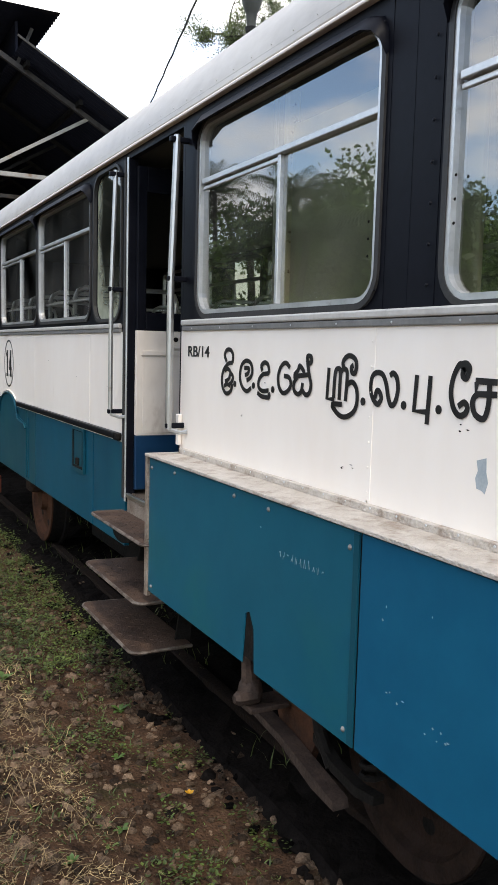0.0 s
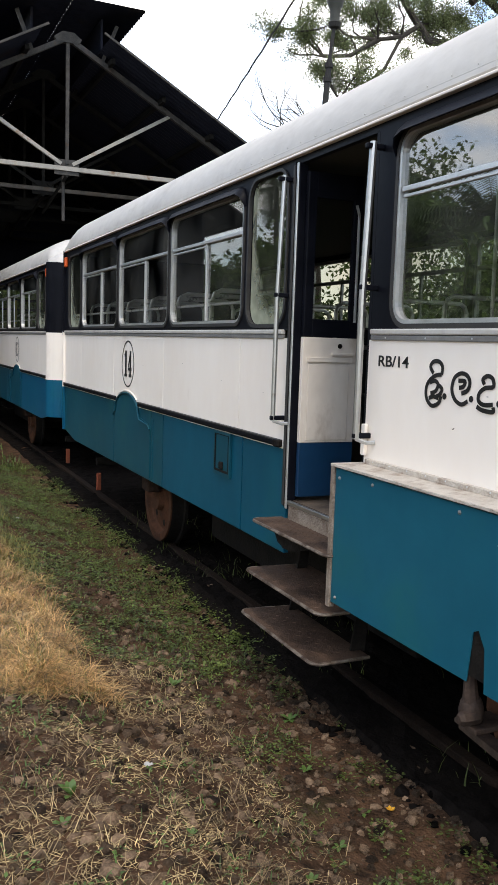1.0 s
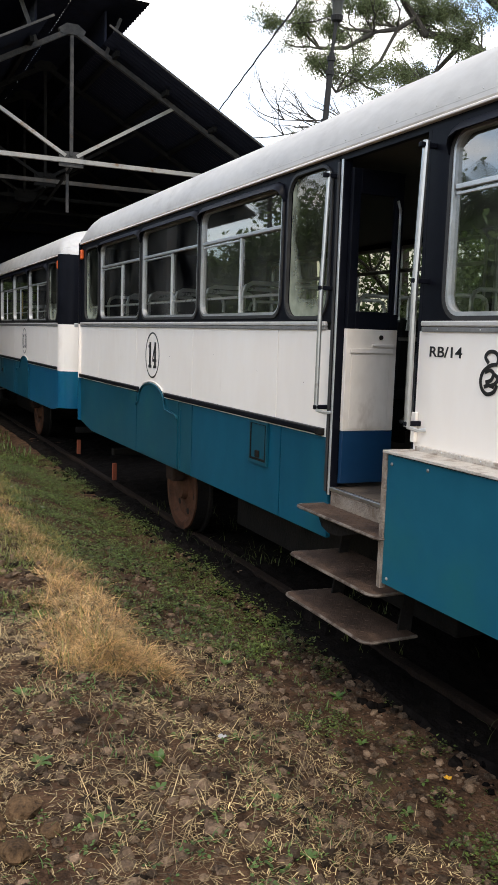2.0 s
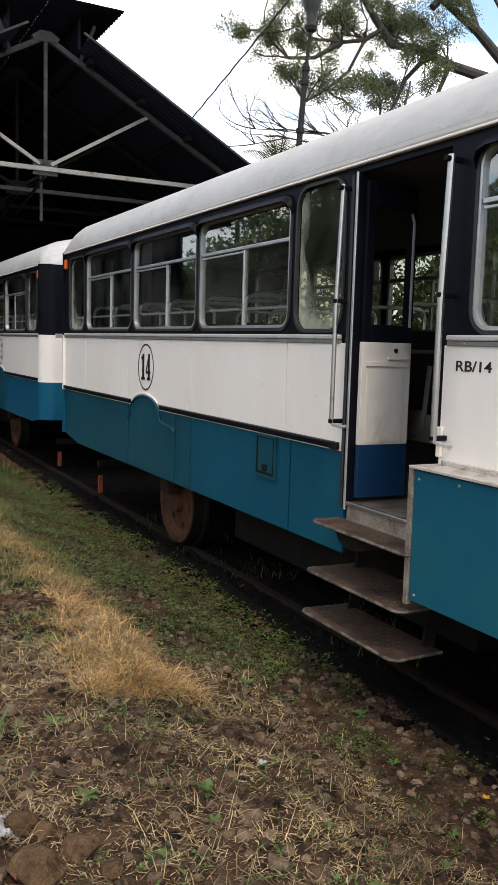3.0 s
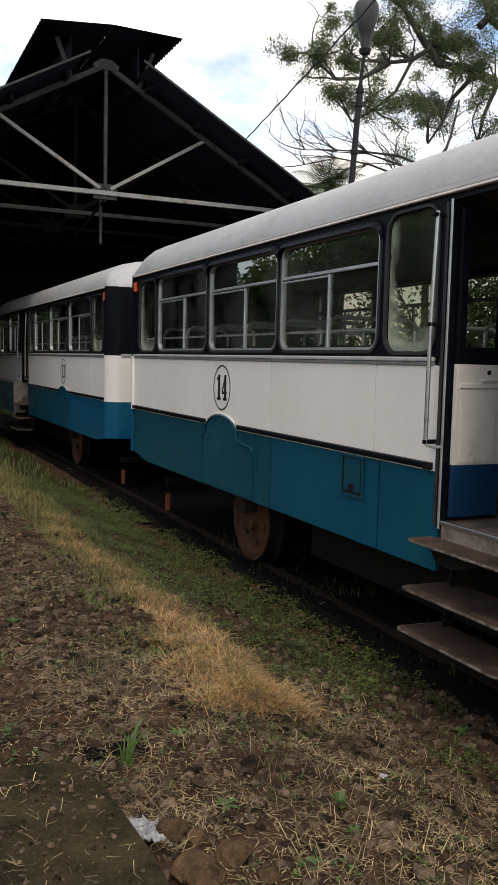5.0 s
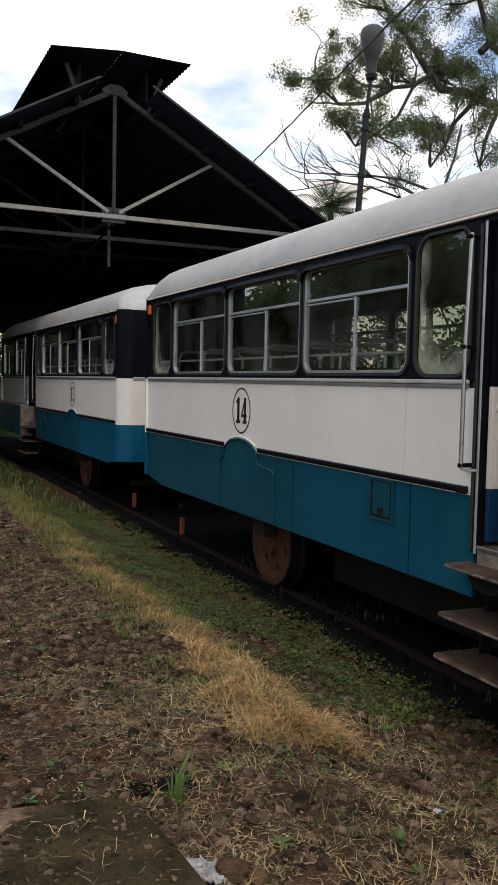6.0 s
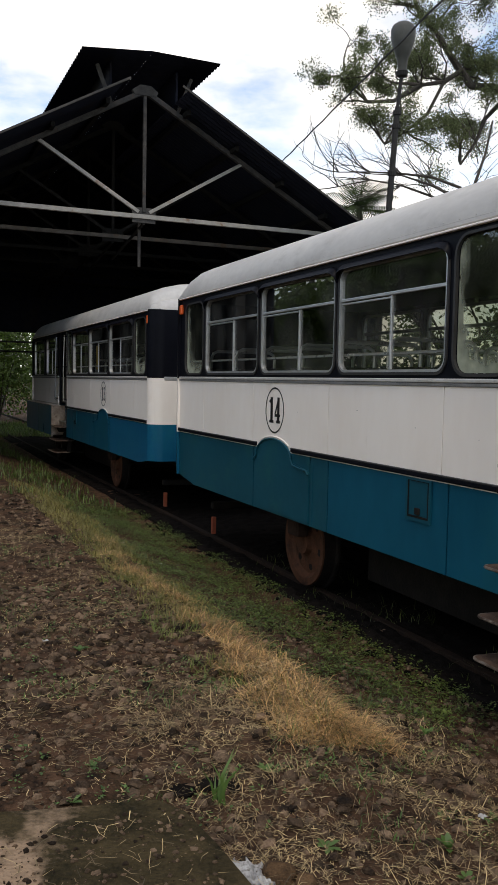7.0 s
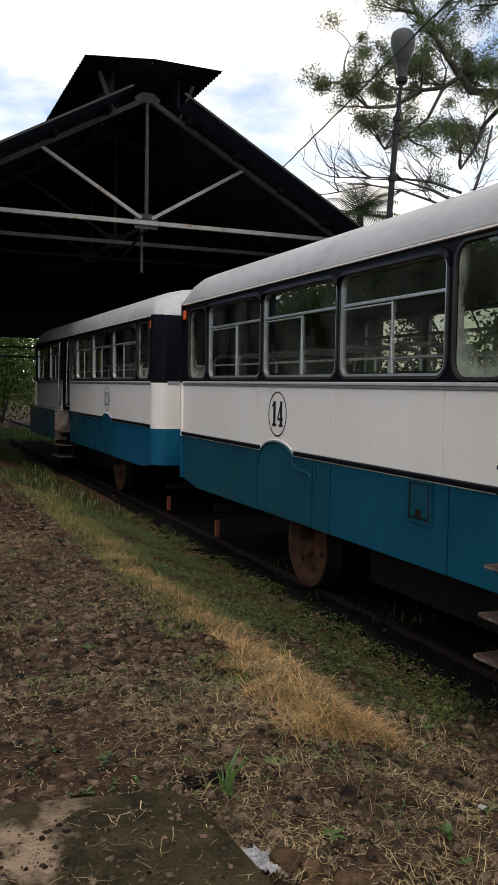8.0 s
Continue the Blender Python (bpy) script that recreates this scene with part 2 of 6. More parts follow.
# Rust-spotted beam, dimmed in colour for the shade one truss in.
SHEDDIMRUST = surf("dimmed_rusty_beam", (0.07, 0.062, 0.055), (0.14, 0.125, 0.11), 8, 0.7, spec=0.15, bump=0.15, spots=(0.10, 0.055, 0.03), spot_scale=4, spot_lo=0.55, spot_hi=0.7)
SHEDBEAM = surf("galvanised_beam", (0.22, 0.21, 0.19), (0.33, 0.31, 0.28), 8, 0.6, metal=0.2, bump=0.15, spots=(0.16, 0.085, 0.04), spot_scale=4, spot_lo=0.58, spot_hi=0.7)
# The blue cast of haze over the dark shed is in this colour.
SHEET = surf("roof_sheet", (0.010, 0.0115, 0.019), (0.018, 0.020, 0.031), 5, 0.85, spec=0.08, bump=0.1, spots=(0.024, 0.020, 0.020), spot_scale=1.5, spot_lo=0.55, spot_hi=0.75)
SEATCLOTH = surf("seat_vinyl", (0.010, 0.011, 0.012), (0.022, 0.023, 0.025), 14, 0.6, bump=0.1, spec=0.2)
# Lining kept dark: the dimness inside the cars is in this colour.
LINING = surf("inside_lining", (0.05, 0.052, 0.046), (0.10, 0.102, 0.09), 5, 0.6)
FLOORMAT = surf("car_floor", (0.05, 0.036, 0.026), (0.12, 0.09, 0.066), 9, 0.75, bump=0.2, spots=(0.03, 0.02, 0.014), spot_scale=6, spot_lo=0.5, spot_hi=0.7)
ORANGE = surf("orange_plastic", (0.62, 0.08, 0.015), (0.75, 0.12, 0.02), 10, 0.4)
REDPOST = surf("red_lead_paint", (0.26, 0.05, 0.02), (0.36, 0.085, 0.035), 12, 0.7, spots=(0.1, 0.04, 0.02), spot_scale=12, spot_lo=0.55, spot_hi=0.7)
INK = surf("black_lettering", (0.006, 0.006, 0.007), (0.014, 0.013, 0.013), 20, 0.4)
PANE = glass("window_pane", (0.84, 0.87, 0.84), 0.045, (0.45, 0.45, 0.42), 3.1)
PANE_CLEAR = glass("saloon_pane", (0.90, 0.92, 0.90), 0.05, (0.45, 0.45, 0.42), 1.75)
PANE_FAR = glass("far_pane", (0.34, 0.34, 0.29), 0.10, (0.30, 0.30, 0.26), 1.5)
TUBE = surf("bright_tube", (0.78, 0.79, 0.78), (0.86, 0.86, 0.85), 12, 0.3, metal=0.55)
NAVY = surf("navy_door_paint", (0.002, 0.026, 0.070), (0.003, 0.038, 0.096), 2, 0.4, spots=(0.002, 0.012, 0.028), spot_scale=4, spot_lo=0.6, spot_hi=0.75)
PANE_DUSTY = rimmed_glass("dirty_rimmed_pane", (0.78, 0.81, 0.70), (0.50, 0.53, 0.41))
SOIL = surf("soil", (0.013, 0.008, 0.0052), (0.122, 0.067, 0.039), 9, 0.95, bump=1.0, bscale=80, spec=0.1, spots=(0.034, 0.033, 0.013), spot_scale=2.2, spot_lo=0.57, spot_hi=0.72)
# Near black: the shade under the train is painted into this colour.
SHADEBLACK = surf("shade_black_ground", (0.0028, 0.0024, 0.002), (0.010, 0.008, 0.007), 14, 0.95, bump=0.6, per_island=0.5, spec=0.03)
STONE = surf("clods", (0.018, 0.0118, 0.0082), (0.195, 0.13, 0.084), 16, 0.92, bump=0.8, bscale=150, per_island=0.85, spec=0.12)
CONCRETE = surf("mossy_concrete", (0.014, 0.012, 0.0055), (0.075, 0.055, 0.027), 7, 0.92, bump=0.9, bscale=60, spec=0.1, spots=(0.32, 0.22, 0.145), spot_scale=1.6, spot_lo=0.55, spot_hi=0.64)
BRICK = surf("brick_lumps", (0.035, 0.021, 0.012), (0.16, 0.092, 0.046), 18, 0.95, bump=1.0, bscale=70, per_object=0.4, spec=0.15)
PAPER = surf("dirty_paper", (0.26, 0.255, 0.25), (0.50, 0.49, 0.475), 20, 0.8, bump=0.6, spots=(0.15, 0.14, 0.13), spot_scale=30, spot_lo=0.5, spot_hi=0.65)
STRAW = leafy("dry_straw", (0.24, 0.12, 0.043), (0.62, 0.385, 0.165), 0.6, 0.2, 0.9)
LITTER = leafy("straw_litter", (0.10, 0.061, 0.029), (0.54, 0.40, 0.20), 0.7, 0.12, 0.85)
GRASS = leafy("green_grass", (0.045, 0.082, 0.017), (0.14, 0.185, 0.045), 0.5)
GRASSGREEN = leafy("fresh_grass", (0.10, 0.14, 0.025), (0.22, 0.25, 0.06), 0.5)
CLOVER = leafy("low_weed_leaf", (0.042, 0.068, 0.012), (0.115, 0.148, 0.032), 0.5, 0.25, 0.7)
GRASSDRY = leafy("yellowing_grass", (0.13, 0.13, 0.035), (0.30, 0.25, 0.075), 0.5)
WEED = leafy("weed_leaf", (0.055, 0.115, 0.022), (0.12, 0.20, 0.05), 0.45)
LEAF = leafy("tree_leaf", (0.085, 0.115, 0.05), (0.20, 0.235, 0.11), 0.55, 0.45, 0.55)
# Darker copy of far_leaf: the dim view through the windows is in it.
HEDGE = leafy("hedge_leaf", (0.022, 0.045, 0.010), (0.075, 0.115, 0.028), 0.55, 0.25)
LEAF_FAR = leafy("far_leaf", (0.045, 0.09, 0.016), (0.14, 0.21, 0.045), 0.5)
PALM = leafy("palm_leaf", (0.02, 0.045, 0.010), (0.06, 0.095, 0.024), 0.9, 0.3)
BARK = surf("bark", (0.035, 0.03, 0.026), (0.085, 0.075, 0.065), 14, 0.9, bump=0.6, bscale=30, stretch=(1, 1, 0.3))
POLE = surf("lamp_post_paint", (0.012, 0.012, 0.013), (0.028, 0.027, 0.026), 12, 0.7, bump=0.15, spec=0.25)
LANTERN = surf("frosted_lantern", (0.055, 0.057, 0.053), (0.085, 0.088, 0.083), 6, 0.5, spec=0.2)
CABLE = surf("cable", (0.012, 0.012, 0.012), (0.03, 0.03, 0.03), 20, 0.6)
YELLOW = surf("yellow_petal", (0.75, 0.38, 0.02), (0.85, 0.5, 0.05), 20, 0.5)
YELLOWPAINT = surf("yellow_card", (0.6, 0.42, 0.06), (0.7, 0.5, 0.1), 10, 0.6)
OLIVE = surf("olive_board_paint", (0.50, 0.51, 0.39), (0.60, 0.61, 0.48), 2, 0.55, bump=0.05)
CREAM = surf("cream_post_paint", (0.66, 0.62, 0.44), (0.78, 0.74, 0.56), 10, 0.6, spots=(0.2, 0.14, 0.07), spot_scale=25, spot_lo=0.6, spot_hi=0.68)


# ---- mesh helpers ----
BASE = {}


def thing(name, at, label, category, group="", kind=""):
    """An empty at the base of a thing, to hold its parts."""
    ob = new(name)
    ob.location = at
    BASE[ob] = Vector(at)
    return tagged(ob, label, category, group, kind)


def part(name, bm, material, parent=None, label="", smooth=False, sharp=0.7):
    """Links a bmesh, given in world places, as one mesh object under its parent."""
    bmesh.ops.recalc_face_normals(bm, faces=bm.faces)
    if smooth:
        for f in bm.faces:
            f.smooth = True
        for e in bm.edges:
            e.smooth = not (len(e.link_faces) == 2 and e.calc_face_angle(0) > sharp)
    me = bpy.data.meshes.new(name)
    bm.to_mesh(me)
    bm.free()
    me.materials.append(material)
    ob = new(name, me)
    if parent:
        ob.parent = parent
        ob.matrix_parent_inverse = Matrix.Translation(-BASE.get(parent, Vector()))
    if label:
        tagged(ob, label)
    return ob


def box(bm, x0, x1, y0, y1, z0, z1, bevel=0.0):
    v = [bm.verts.new((x, y, z)) for x in (x0, x1) for y in (y0, y1) for z in (z0, z1)]
    fs = [bm.faces.new([v[i] for i in q]) for q in ((0, 1, 3, 2), (4, 6, 7, 5), (0, 4, 5, 1), (2, 3, 7, 6), (0, 2, 6, 4), (1, 5, 7, 3))]
    if bevel:
        es = list({e for f in fs for e in f.edges})
        bmesh.ops.bevel(bm, geom=es, offset=bevel, segments=2, affect="EDGES", profile=0.5)
    return bm


def boxed(x0, x1, y0, y1, z0, z1, bevel=0.0):
    return box(bmesh.new(), x0, x1, y0, y1, z0, z1, bevel)


def sweep(bm, pts, r, n=8, taper=None, flat=1.0):
    """A tube along points; taper: the radius at its far end; capped."""
    pts = [Vector(p) for p in pts]
    rings, up = [], None
    for i, p in enumerate(pts):
        d = (pts[min(i + 1, len(pts) - 1)] - pts[max(i - 1, 0)]).normalized()
        if up is None:
            up = d.orthogonal().normalized()
        up = (up - d * up.dot(d)).normalized()
        side = d.cross(up)
        rad = r if taper is None else r + (taper - r) * i / (len(pts) - 1)
        rings.append([bm.verts.new(p + (up * math.cos(a) * flat + side * math.sin(a)) * rad) for a in [2 * math.pi * k / n for k in range(n)]])
    for a, b in zip(rings, rings[1:]):
        for k in range(n):
            bm.faces.new((a[k], a[(k + 1) % n], b[(k + 1) % n], b[k]))
    bm.faces.new(rings[0][::-1])
    bm.faces.new(rings[-1])
    return bm


def swept(pts, r, n=8, taper=None):
    return sweep(bmesh.new(), pts, r, n, taper)


def prism(bm, poly, a, b, axis="x"):
    """A closed prism: poly holds pairs in the two other axes, a and b are its ends along the axis."""
    def place(p, t):
        return {"x": (t, p[0], p[1]), "y": (p[0], t, p[1]), "z": (p[0], p[1], t)}[axis]
    lo, hi = [bm.verts.new(place(p, a)) for p in poly], [bm.verts.new(place(p, b)) for p in poly]
    n = len(poly)
    bm.faces.new(lo)
    bm.faces.new(hi[::-1])
    for i in range(n):
        bm.faces.new((lo[i], hi[i], hi[(i + 1) % n], lo[(i + 1) % n]))
    return bm


def rounded(y0, y1, z0, z1, r, n=5):
    """A rounded rectangle as a ring of pairs, counted from the lower left corner, 4 * (n + 1) of them."""
    out = []
    for cy, cz, a0 in ((y0 + r, z0 + r, 180), (y1 - r, z0 + r, 270), (y1 - r, z1 - r, 0), (y0 + r, z1 - r, 90)):
        for k in range(n + 1):
            a = radians(a0 + 90 * k / n)
            out.append((cy + r * math.cos(a), cz + r * math.sin(a)))
    return out


def square_like(y0, y1, z0, z1, n=5):
    """The same count of pairs as rounded(), on a plain rectangle."""
    return rounded(y0, y1, z0, z1, 1e-4, n)


def ring(bm, outer, inner, x0, x1):
    """A flat ring between two outlines, x0 to x1 thick."""
    n = len(outer)
    vs = [[bm.verts.new((x, p[0], p[1])) for p in o] for x in (x0, x1) for o in (outer, inner)]
    of, inf, ob_, ib = vs
    for i in range(n):
        j = (i + 1) % n
        bm.faces.new((of[i], of[j], inf[j], inf[i]))
        bm.faces.new((ob_[i], ib[i], ib[j], ob_[j]))
        bm.faces.new((inf[i], inf[j], ib[j], ib[i]))
        bm.faces.new((of[i], ob_[i], ob_[j], of[j]))
    return bm


def lathe(bm, profile, centre, axis="x", n=24):
    """Turns pairs (along, radius) about an axis through the centre."""
    rows = []
    for a, r in profile:
        row = []
        for k in range(n):
            t = 2 * math.pi * k / n
            c, s = r * math.cos(t), r * math.sin(t)
            off = {"x": (a, c, s), "y": (c, a, s), "z": (c, s, a)}[axis]
            row.append(bm.verts.new(Vector(centre) + Vector(off)))
        rows.append(row)
    for p, q in zip(rows, rows[1:]):
        for k in range(n):
            bm.faces.new((p[k], p[(k + 1) % n], q[(k + 1) % n], q[k]))
    bm.faces.new(rows[0][::-1])
    bm.faces.new(rows[-1])
    return bm


def raw(name, verts, faces, material, parent=None):
    me = bpy.data.meshes.new(name)
    me.from_pydata(verts, [], faces)
    me.update()
    me.materials.append(material)
    ob = new(name, me)
    if parent:
        ob.parent = parent
        ob.matrix_parent_inverse = Matrix.Translation(-BASE.get(parent, Vector()))
    return ob


def pane_sheet(name, outline, x, material, parent):
    """A sheet of glass that faces the yard; outline as (y, z), counter-clockwise seen from +x."""
    return raw(name, [(x, y, z) for y, z in outline], [tuple(range(len(outline)))[::-1]], material, parent)


# ---- ground ----
GX = [-400, -30, -1.5, -0.5, 0.3, 0.9, 1.5, 2.0, 4.0, 6.0, 40, 400]
GZ = [3.0, 0.6, 0.44, 0.43, 0.38, 0.19, 0.025, 0.045, 0.0, 0.02, 0.2, 2.0]


def ground_z(x, y):
    z = float(np.interp(x, GX, GZ))
    near = max(0.0, 1 - abs(x) / 12)
    z += near * (0.035 * noise.noise((x * 1.3, y * 1.3, 0)) + 0.022 * noise.noise((x * 5, y * 5, 3)) + 0.014 * noise.noise((x * 14, y * 14, 7)))
    return z


def spread(dense0, dense1, step, far):
    inner = list(np.arange(dense0, dense1 + 1e-6, step))
    out, d, lo, hi = [], step, dense0, dense1
    while hi < far:
        d *= 1.35
        lo, hi = lo - d, hi + d
        out += [lo, hi]
    return sorted(inner + out)


gxs, gys = spread(-2.4, 2.2, 0.045, 450), spread(1.4, 10.5, 0.045, 600)
g_verts = [(x, y, ground_z(x, y)) for y in gys for x in gxs]
nx = len(gxs)
g_faces = [(j * nx + i, j * nx + i + 1, (j + 1) * nx + i + 1, (j + 1) * nx + i) for j in range(len(gys) - 1) for i in range(nx - 1)]
ground = raw("ground", g_verts, g_faces, SOIL)
ground.data.polygons.foreach_set("use_smooth", [True] * len(g_faces))
tagged(ground, "bare brown stony soil with moss patches beside the track", "ground", kind="structure")

# ---- track ----
SIDE = 1.735            # the near flank of the rail cars
MID = 2.94              # the middle of the track
GAUGE = 1.676
RAIL_Z = 0.10
for side in (-1, 1):
    xr = MID + side * (GAUGE / 2 + 0.035)
    prof = [(-0.06, 0), (0.06, 0), (0.06, 0.015), (0.012, 0.03), (0.012, 0.095), (0.035, 0.105), (0.035, 0.135), (0.028, 0.14), (-0.028, 0.14), (-0.035, 0.135), (-0.035, 0.105), (-0.012, 0.095), (-0.012, 0.03), (-0.06, 0.015)]
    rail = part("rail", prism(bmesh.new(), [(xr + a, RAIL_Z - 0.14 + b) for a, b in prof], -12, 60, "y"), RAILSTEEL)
    tagged(rail, "rust-brown steel rail half sunk in soil", "rail", "rails of the track", "structure")
sleepers = thing("sleepers", (MID, 20, -0.12), "old timber sleepers under the rails", "sleepers", kind="structure")
sl_me = None
for k in range(46):
    y = -6 + k * 0.7
    if sl_me is None:
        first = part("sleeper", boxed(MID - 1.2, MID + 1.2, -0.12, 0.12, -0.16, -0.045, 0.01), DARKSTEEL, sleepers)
        sl_me = first.data
        first.location.y = y
    else:
        o = new("sleeper", sl_me)
        o.parent, o.matrix_parent_inverse = sleepers, Matrix.Translation(-BASE[sleepers])
        o.location.y = y

# Bed laid in to carry the dark of the train's shade.
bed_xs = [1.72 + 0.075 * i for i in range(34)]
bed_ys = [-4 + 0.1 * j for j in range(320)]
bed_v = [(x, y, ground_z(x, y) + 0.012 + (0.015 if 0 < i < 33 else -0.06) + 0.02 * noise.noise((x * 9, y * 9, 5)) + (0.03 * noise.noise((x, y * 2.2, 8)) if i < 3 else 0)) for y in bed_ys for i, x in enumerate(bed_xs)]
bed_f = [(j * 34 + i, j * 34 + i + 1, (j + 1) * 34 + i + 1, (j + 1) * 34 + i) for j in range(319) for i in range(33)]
tagged(raw("track_bed", bed_v, bed_f, SHADEBLACK), "ballast bed coloured black for the shade under the train", "track bed", kind="structure")

# ---- rail cars ----
FLOOR = 1.03
BELT0, BELT1 = 1.893, 1.942
GUTTER = 2.815
RUB0, RUB1 = 1.310, 1.345
SKIRT = 0.735
LENGTH = 10.0
DOOR0, DOOR1 = 5.86, 6.585
FAR = 2 * MID - SIDE    # the far flank
# windows: start, end along the car, sill, head, kind
WINDOWS = [(0.23, 0.78, 1.995, 2.74, "fixed"), (0.90, 2.265, 1.995, 2.74, "slide"), (2.37, 3.73, 1.995, 2.74, "slide"), (3.82, 5.14, 1.995, 2.74, "slide"),
           (5.25, 5.72, 1.985, 2.775, "fixed"), (6.795, 8.085, 1.975, 2.745, "slide"), (8.42, 9.75, 1.965, 2.745, "slide")]
CELLS = [0.0, 0.84, 2.318, 3.775, 5.195, 5.80, None, 8.25, LENGTH]


def rail_car(y0, s, dx, label, digits):
    """A bus-bodied rail car whose numbered end stands at y0 and which runs on in the way of s."""
    def Y(u):
        return y0 + s * u

    def span(a, b):
        return (min(Y(a), Y(b)), max(Y(a), Y(b)))

    near, far = SIDE + dx, FAR + dx
    car = thing("rail_car", (MID + dx, Y(LENGTH / 2), RAIL_Z), label, "rail car", "rail cars coupled in a train")

    # white lower panels between their seams
    seams = [0.0, 0.84, 2.2, 3.67, 5.15, DOOR0 - 0.03]
    for a, b in zip(seams, seams[1:]):
        part("white_panel", boxed(near, near + 0.03, *span(a + 0.0035, b - 0.0035), 1.30, BELT0 + 0.002, 0.0025), WHITE, car)
    for a, b in ((DOOR1 + 0.02, 8.095), (8.10, LENGTH)):
        part("white_panel", boxed(near, near + 0.03, *span(a, b), 1.30, BELT0 + 0.002, 0.0025), WHITE, car)
    # seam covers
    part("seam_strip", boxed(near - 0.0016, near, *span(8.085, 8.115), 1.375, BELT0 - 0.002), WHITE, car)
    # blue skirt panels
    end_paint, hatch_paint = (TEAL, TEAL) if s < 0 else (BLUE, SKIRTBLUE)
    bl = [(0.0, 2.22, end_paint), (2.235, 3.37, hatch_paint), (3.385, 3.68, hatch_paint), (3.695, 5.22, SKIRTBLUE), (5.235, DOOR0 - 0.03, SKIRTBLUE)]
    for a, b, m in bl:
        if a == 0.0:
            bm = prism(bmesh.new(), [(Y(a), 1.30), (Y(b), 1.30), (Y(b), SKIRT), (Y(0.55), SKIRT), (Y(0.0), SKIRT + 0.075)], near + 0.002, near + 0.03)
        else:
            bm = boxed(near + 0.002, near + 0.03, *span(a, b), SKIRT, 1.30, 0.003)
        part("skirt_panel", bm, m, car)
    # rub rail, broken by the wheel hatch
    for a, b in ((0.0, 2.31), (3.05, DOOR0 - 0.09)):
        rub = part("rub_rail", boxed(near - 0.022, near + 0.004, *span(a, b), RUB0, RUB1, 0.008), BLACK, car)
        part("trim_strip", boxed(near - 0.024, near, *span(a, b), RUB1 - 0.004, RUB1 + 0.004, 0.002), RUBBER, rub)
    part("end_cap", boxed(near - 0.03, near, *span(DOOR0 - 0.16, DOOR0 - 0.085), RUB0 - 0.004, RUB1 + 0.004, 0.01), DARKSTEEL, car)
    # wheel hatch with an arched head
    uc, hw = 2.68, 0.365
    arch = [(Y(uc + hw * math.cos(radians(180 - k * 7.5))), 1.245 + 0.155 * math.sin(radians(k * 7.5))) for k in range(25)]
    hatch = part("wheel_hatch", prism(bmesh.new(), [(Y(uc - hw), SKIRT + 0.02), *arch, (Y(uc + hw + 0.03), 1.22), (Y(uc + 0.66), 1.185), (Y(uc + 0.69), 1.165), (Y(uc + 0.69), SKIRT + 0.02)], near - 0.006, near + 0.004), hatch_paint, car, "blue hatch plate with an arched top")
    lip = [(near - 0.010, Y(uc - hw - 0.075), 1.175), (near - 0.012, Y(uc - hw - 0.05), 1.20), (near - 0.012, Y(uc - hw - 0.01), 1.215)] + [(near - 0.012, p[0], p[1]) for p in arch] + [(near - 0.014, Y(uc + hw + 0.04), 1.205), (near - 0.016, Y(uc + 0.55), 1.19), (near - 0.016, Y(uc + 0.66), 1.185), (near - 0.012, Y(uc + 0.69), 1.15)]
    part("hatch_lip", swept(lip, 0.008, 6), hatch_paint, hatch)
    lipw = [(near - 0.006, Y(uc + (hw + 0.02) * math.cos(radians(180 - k * 7.5))), 1.255 + 0.165 * math.sin(radians(k * 7.5))) for k in range(5, 20)]
    part("hatch_rim", swept(lipw, 0.006, 6), WHITE, hatch)
    part("filler_strip", boxed(near - 0.004, near + 0.004, *span(3.42, 3.44), SKIRT + 0.02, 1.24, 0.001), hatch_paint, car)
    # fuel flap
    flap = part("fuel_flap", boxed(near - 0.008, near + 0.004, *span(4.815, 5.04), 1.045, 1.285, 0.004), TEAL, car, "small blue fuel flap")
    ring_bm = ring(bmesh.new(), square_like(*span(4.79, 5.065), 1.02, 1.3), square_like(*span(4.82, 5.035), 1.05, 1.28), near - 0.014, near)
    part("flap_frame", ring_bm, TEAL, flap)
    # Dark ring, wider below and to one side, paints the shadow round the flap.
    part("flap_gap", ring(bmesh.new(), square_like(*span(4.815, 5.045), 1.045, 1.285), square_like(*span(4.821, 5.036), 1.058, 1.281), near - 0.0155, near - 0.002), DARKSTEEL, flap)
    part("flap_catch", boxed(near - 0.022, near - 0.006, *span(4.90, 4.95), 1.065, 1.11, 0.005), DARKSTEEL, flap)

    # belt mouldings
    for a, b in ((0.0, DOOR0 - 0.12), (DOOR1 + 0.045, LENGTH)):
        top = part("belt_moulding", boxed(near - 0.016, near + 0.01, *span(a, b), BELT0 + 0.024, BELT1, 0.006), PALETRIM, car)
        part("belt_lower_strip", boxed(near - 0.010, near + 0.01, *span(a, b), BELT0, BELT0 + 0.022, 0.004), GREYTRIM, top)
    # header band over the windows
    part("header", boxed(near + 0.004, near + 0.035, *span(0, LENGTH), 2.79, GUTTER + 0.01), BLACK, car)

    # windows with their black surrounds
    k = 0
    for c in range(len(CELLS) - 1):
        a, b = CELLS[c], CELLS[c + 1]
        if b is None:
            continue
        if a is None:
            a = DOOR1 + 0.03
        w0, w1, sill, head, kind = WINDOWS[k]
        k += 1
        ys, n = span(a, b), 6
        r = 0.085 if kind == "slide" else 0.1
        outer = square_like(*ys, BELT1 - 0.004, 2.795, n)
        surround = part("window", ring(bmesh.new(), outer, rounded(*span(w0 - 0.02, w1 + 0.02), sill - 0.02, head + 0.015, r + 0.02, n), near + 0.002, near + 0.035), BLACK, car, "black window surround with rounded corners")
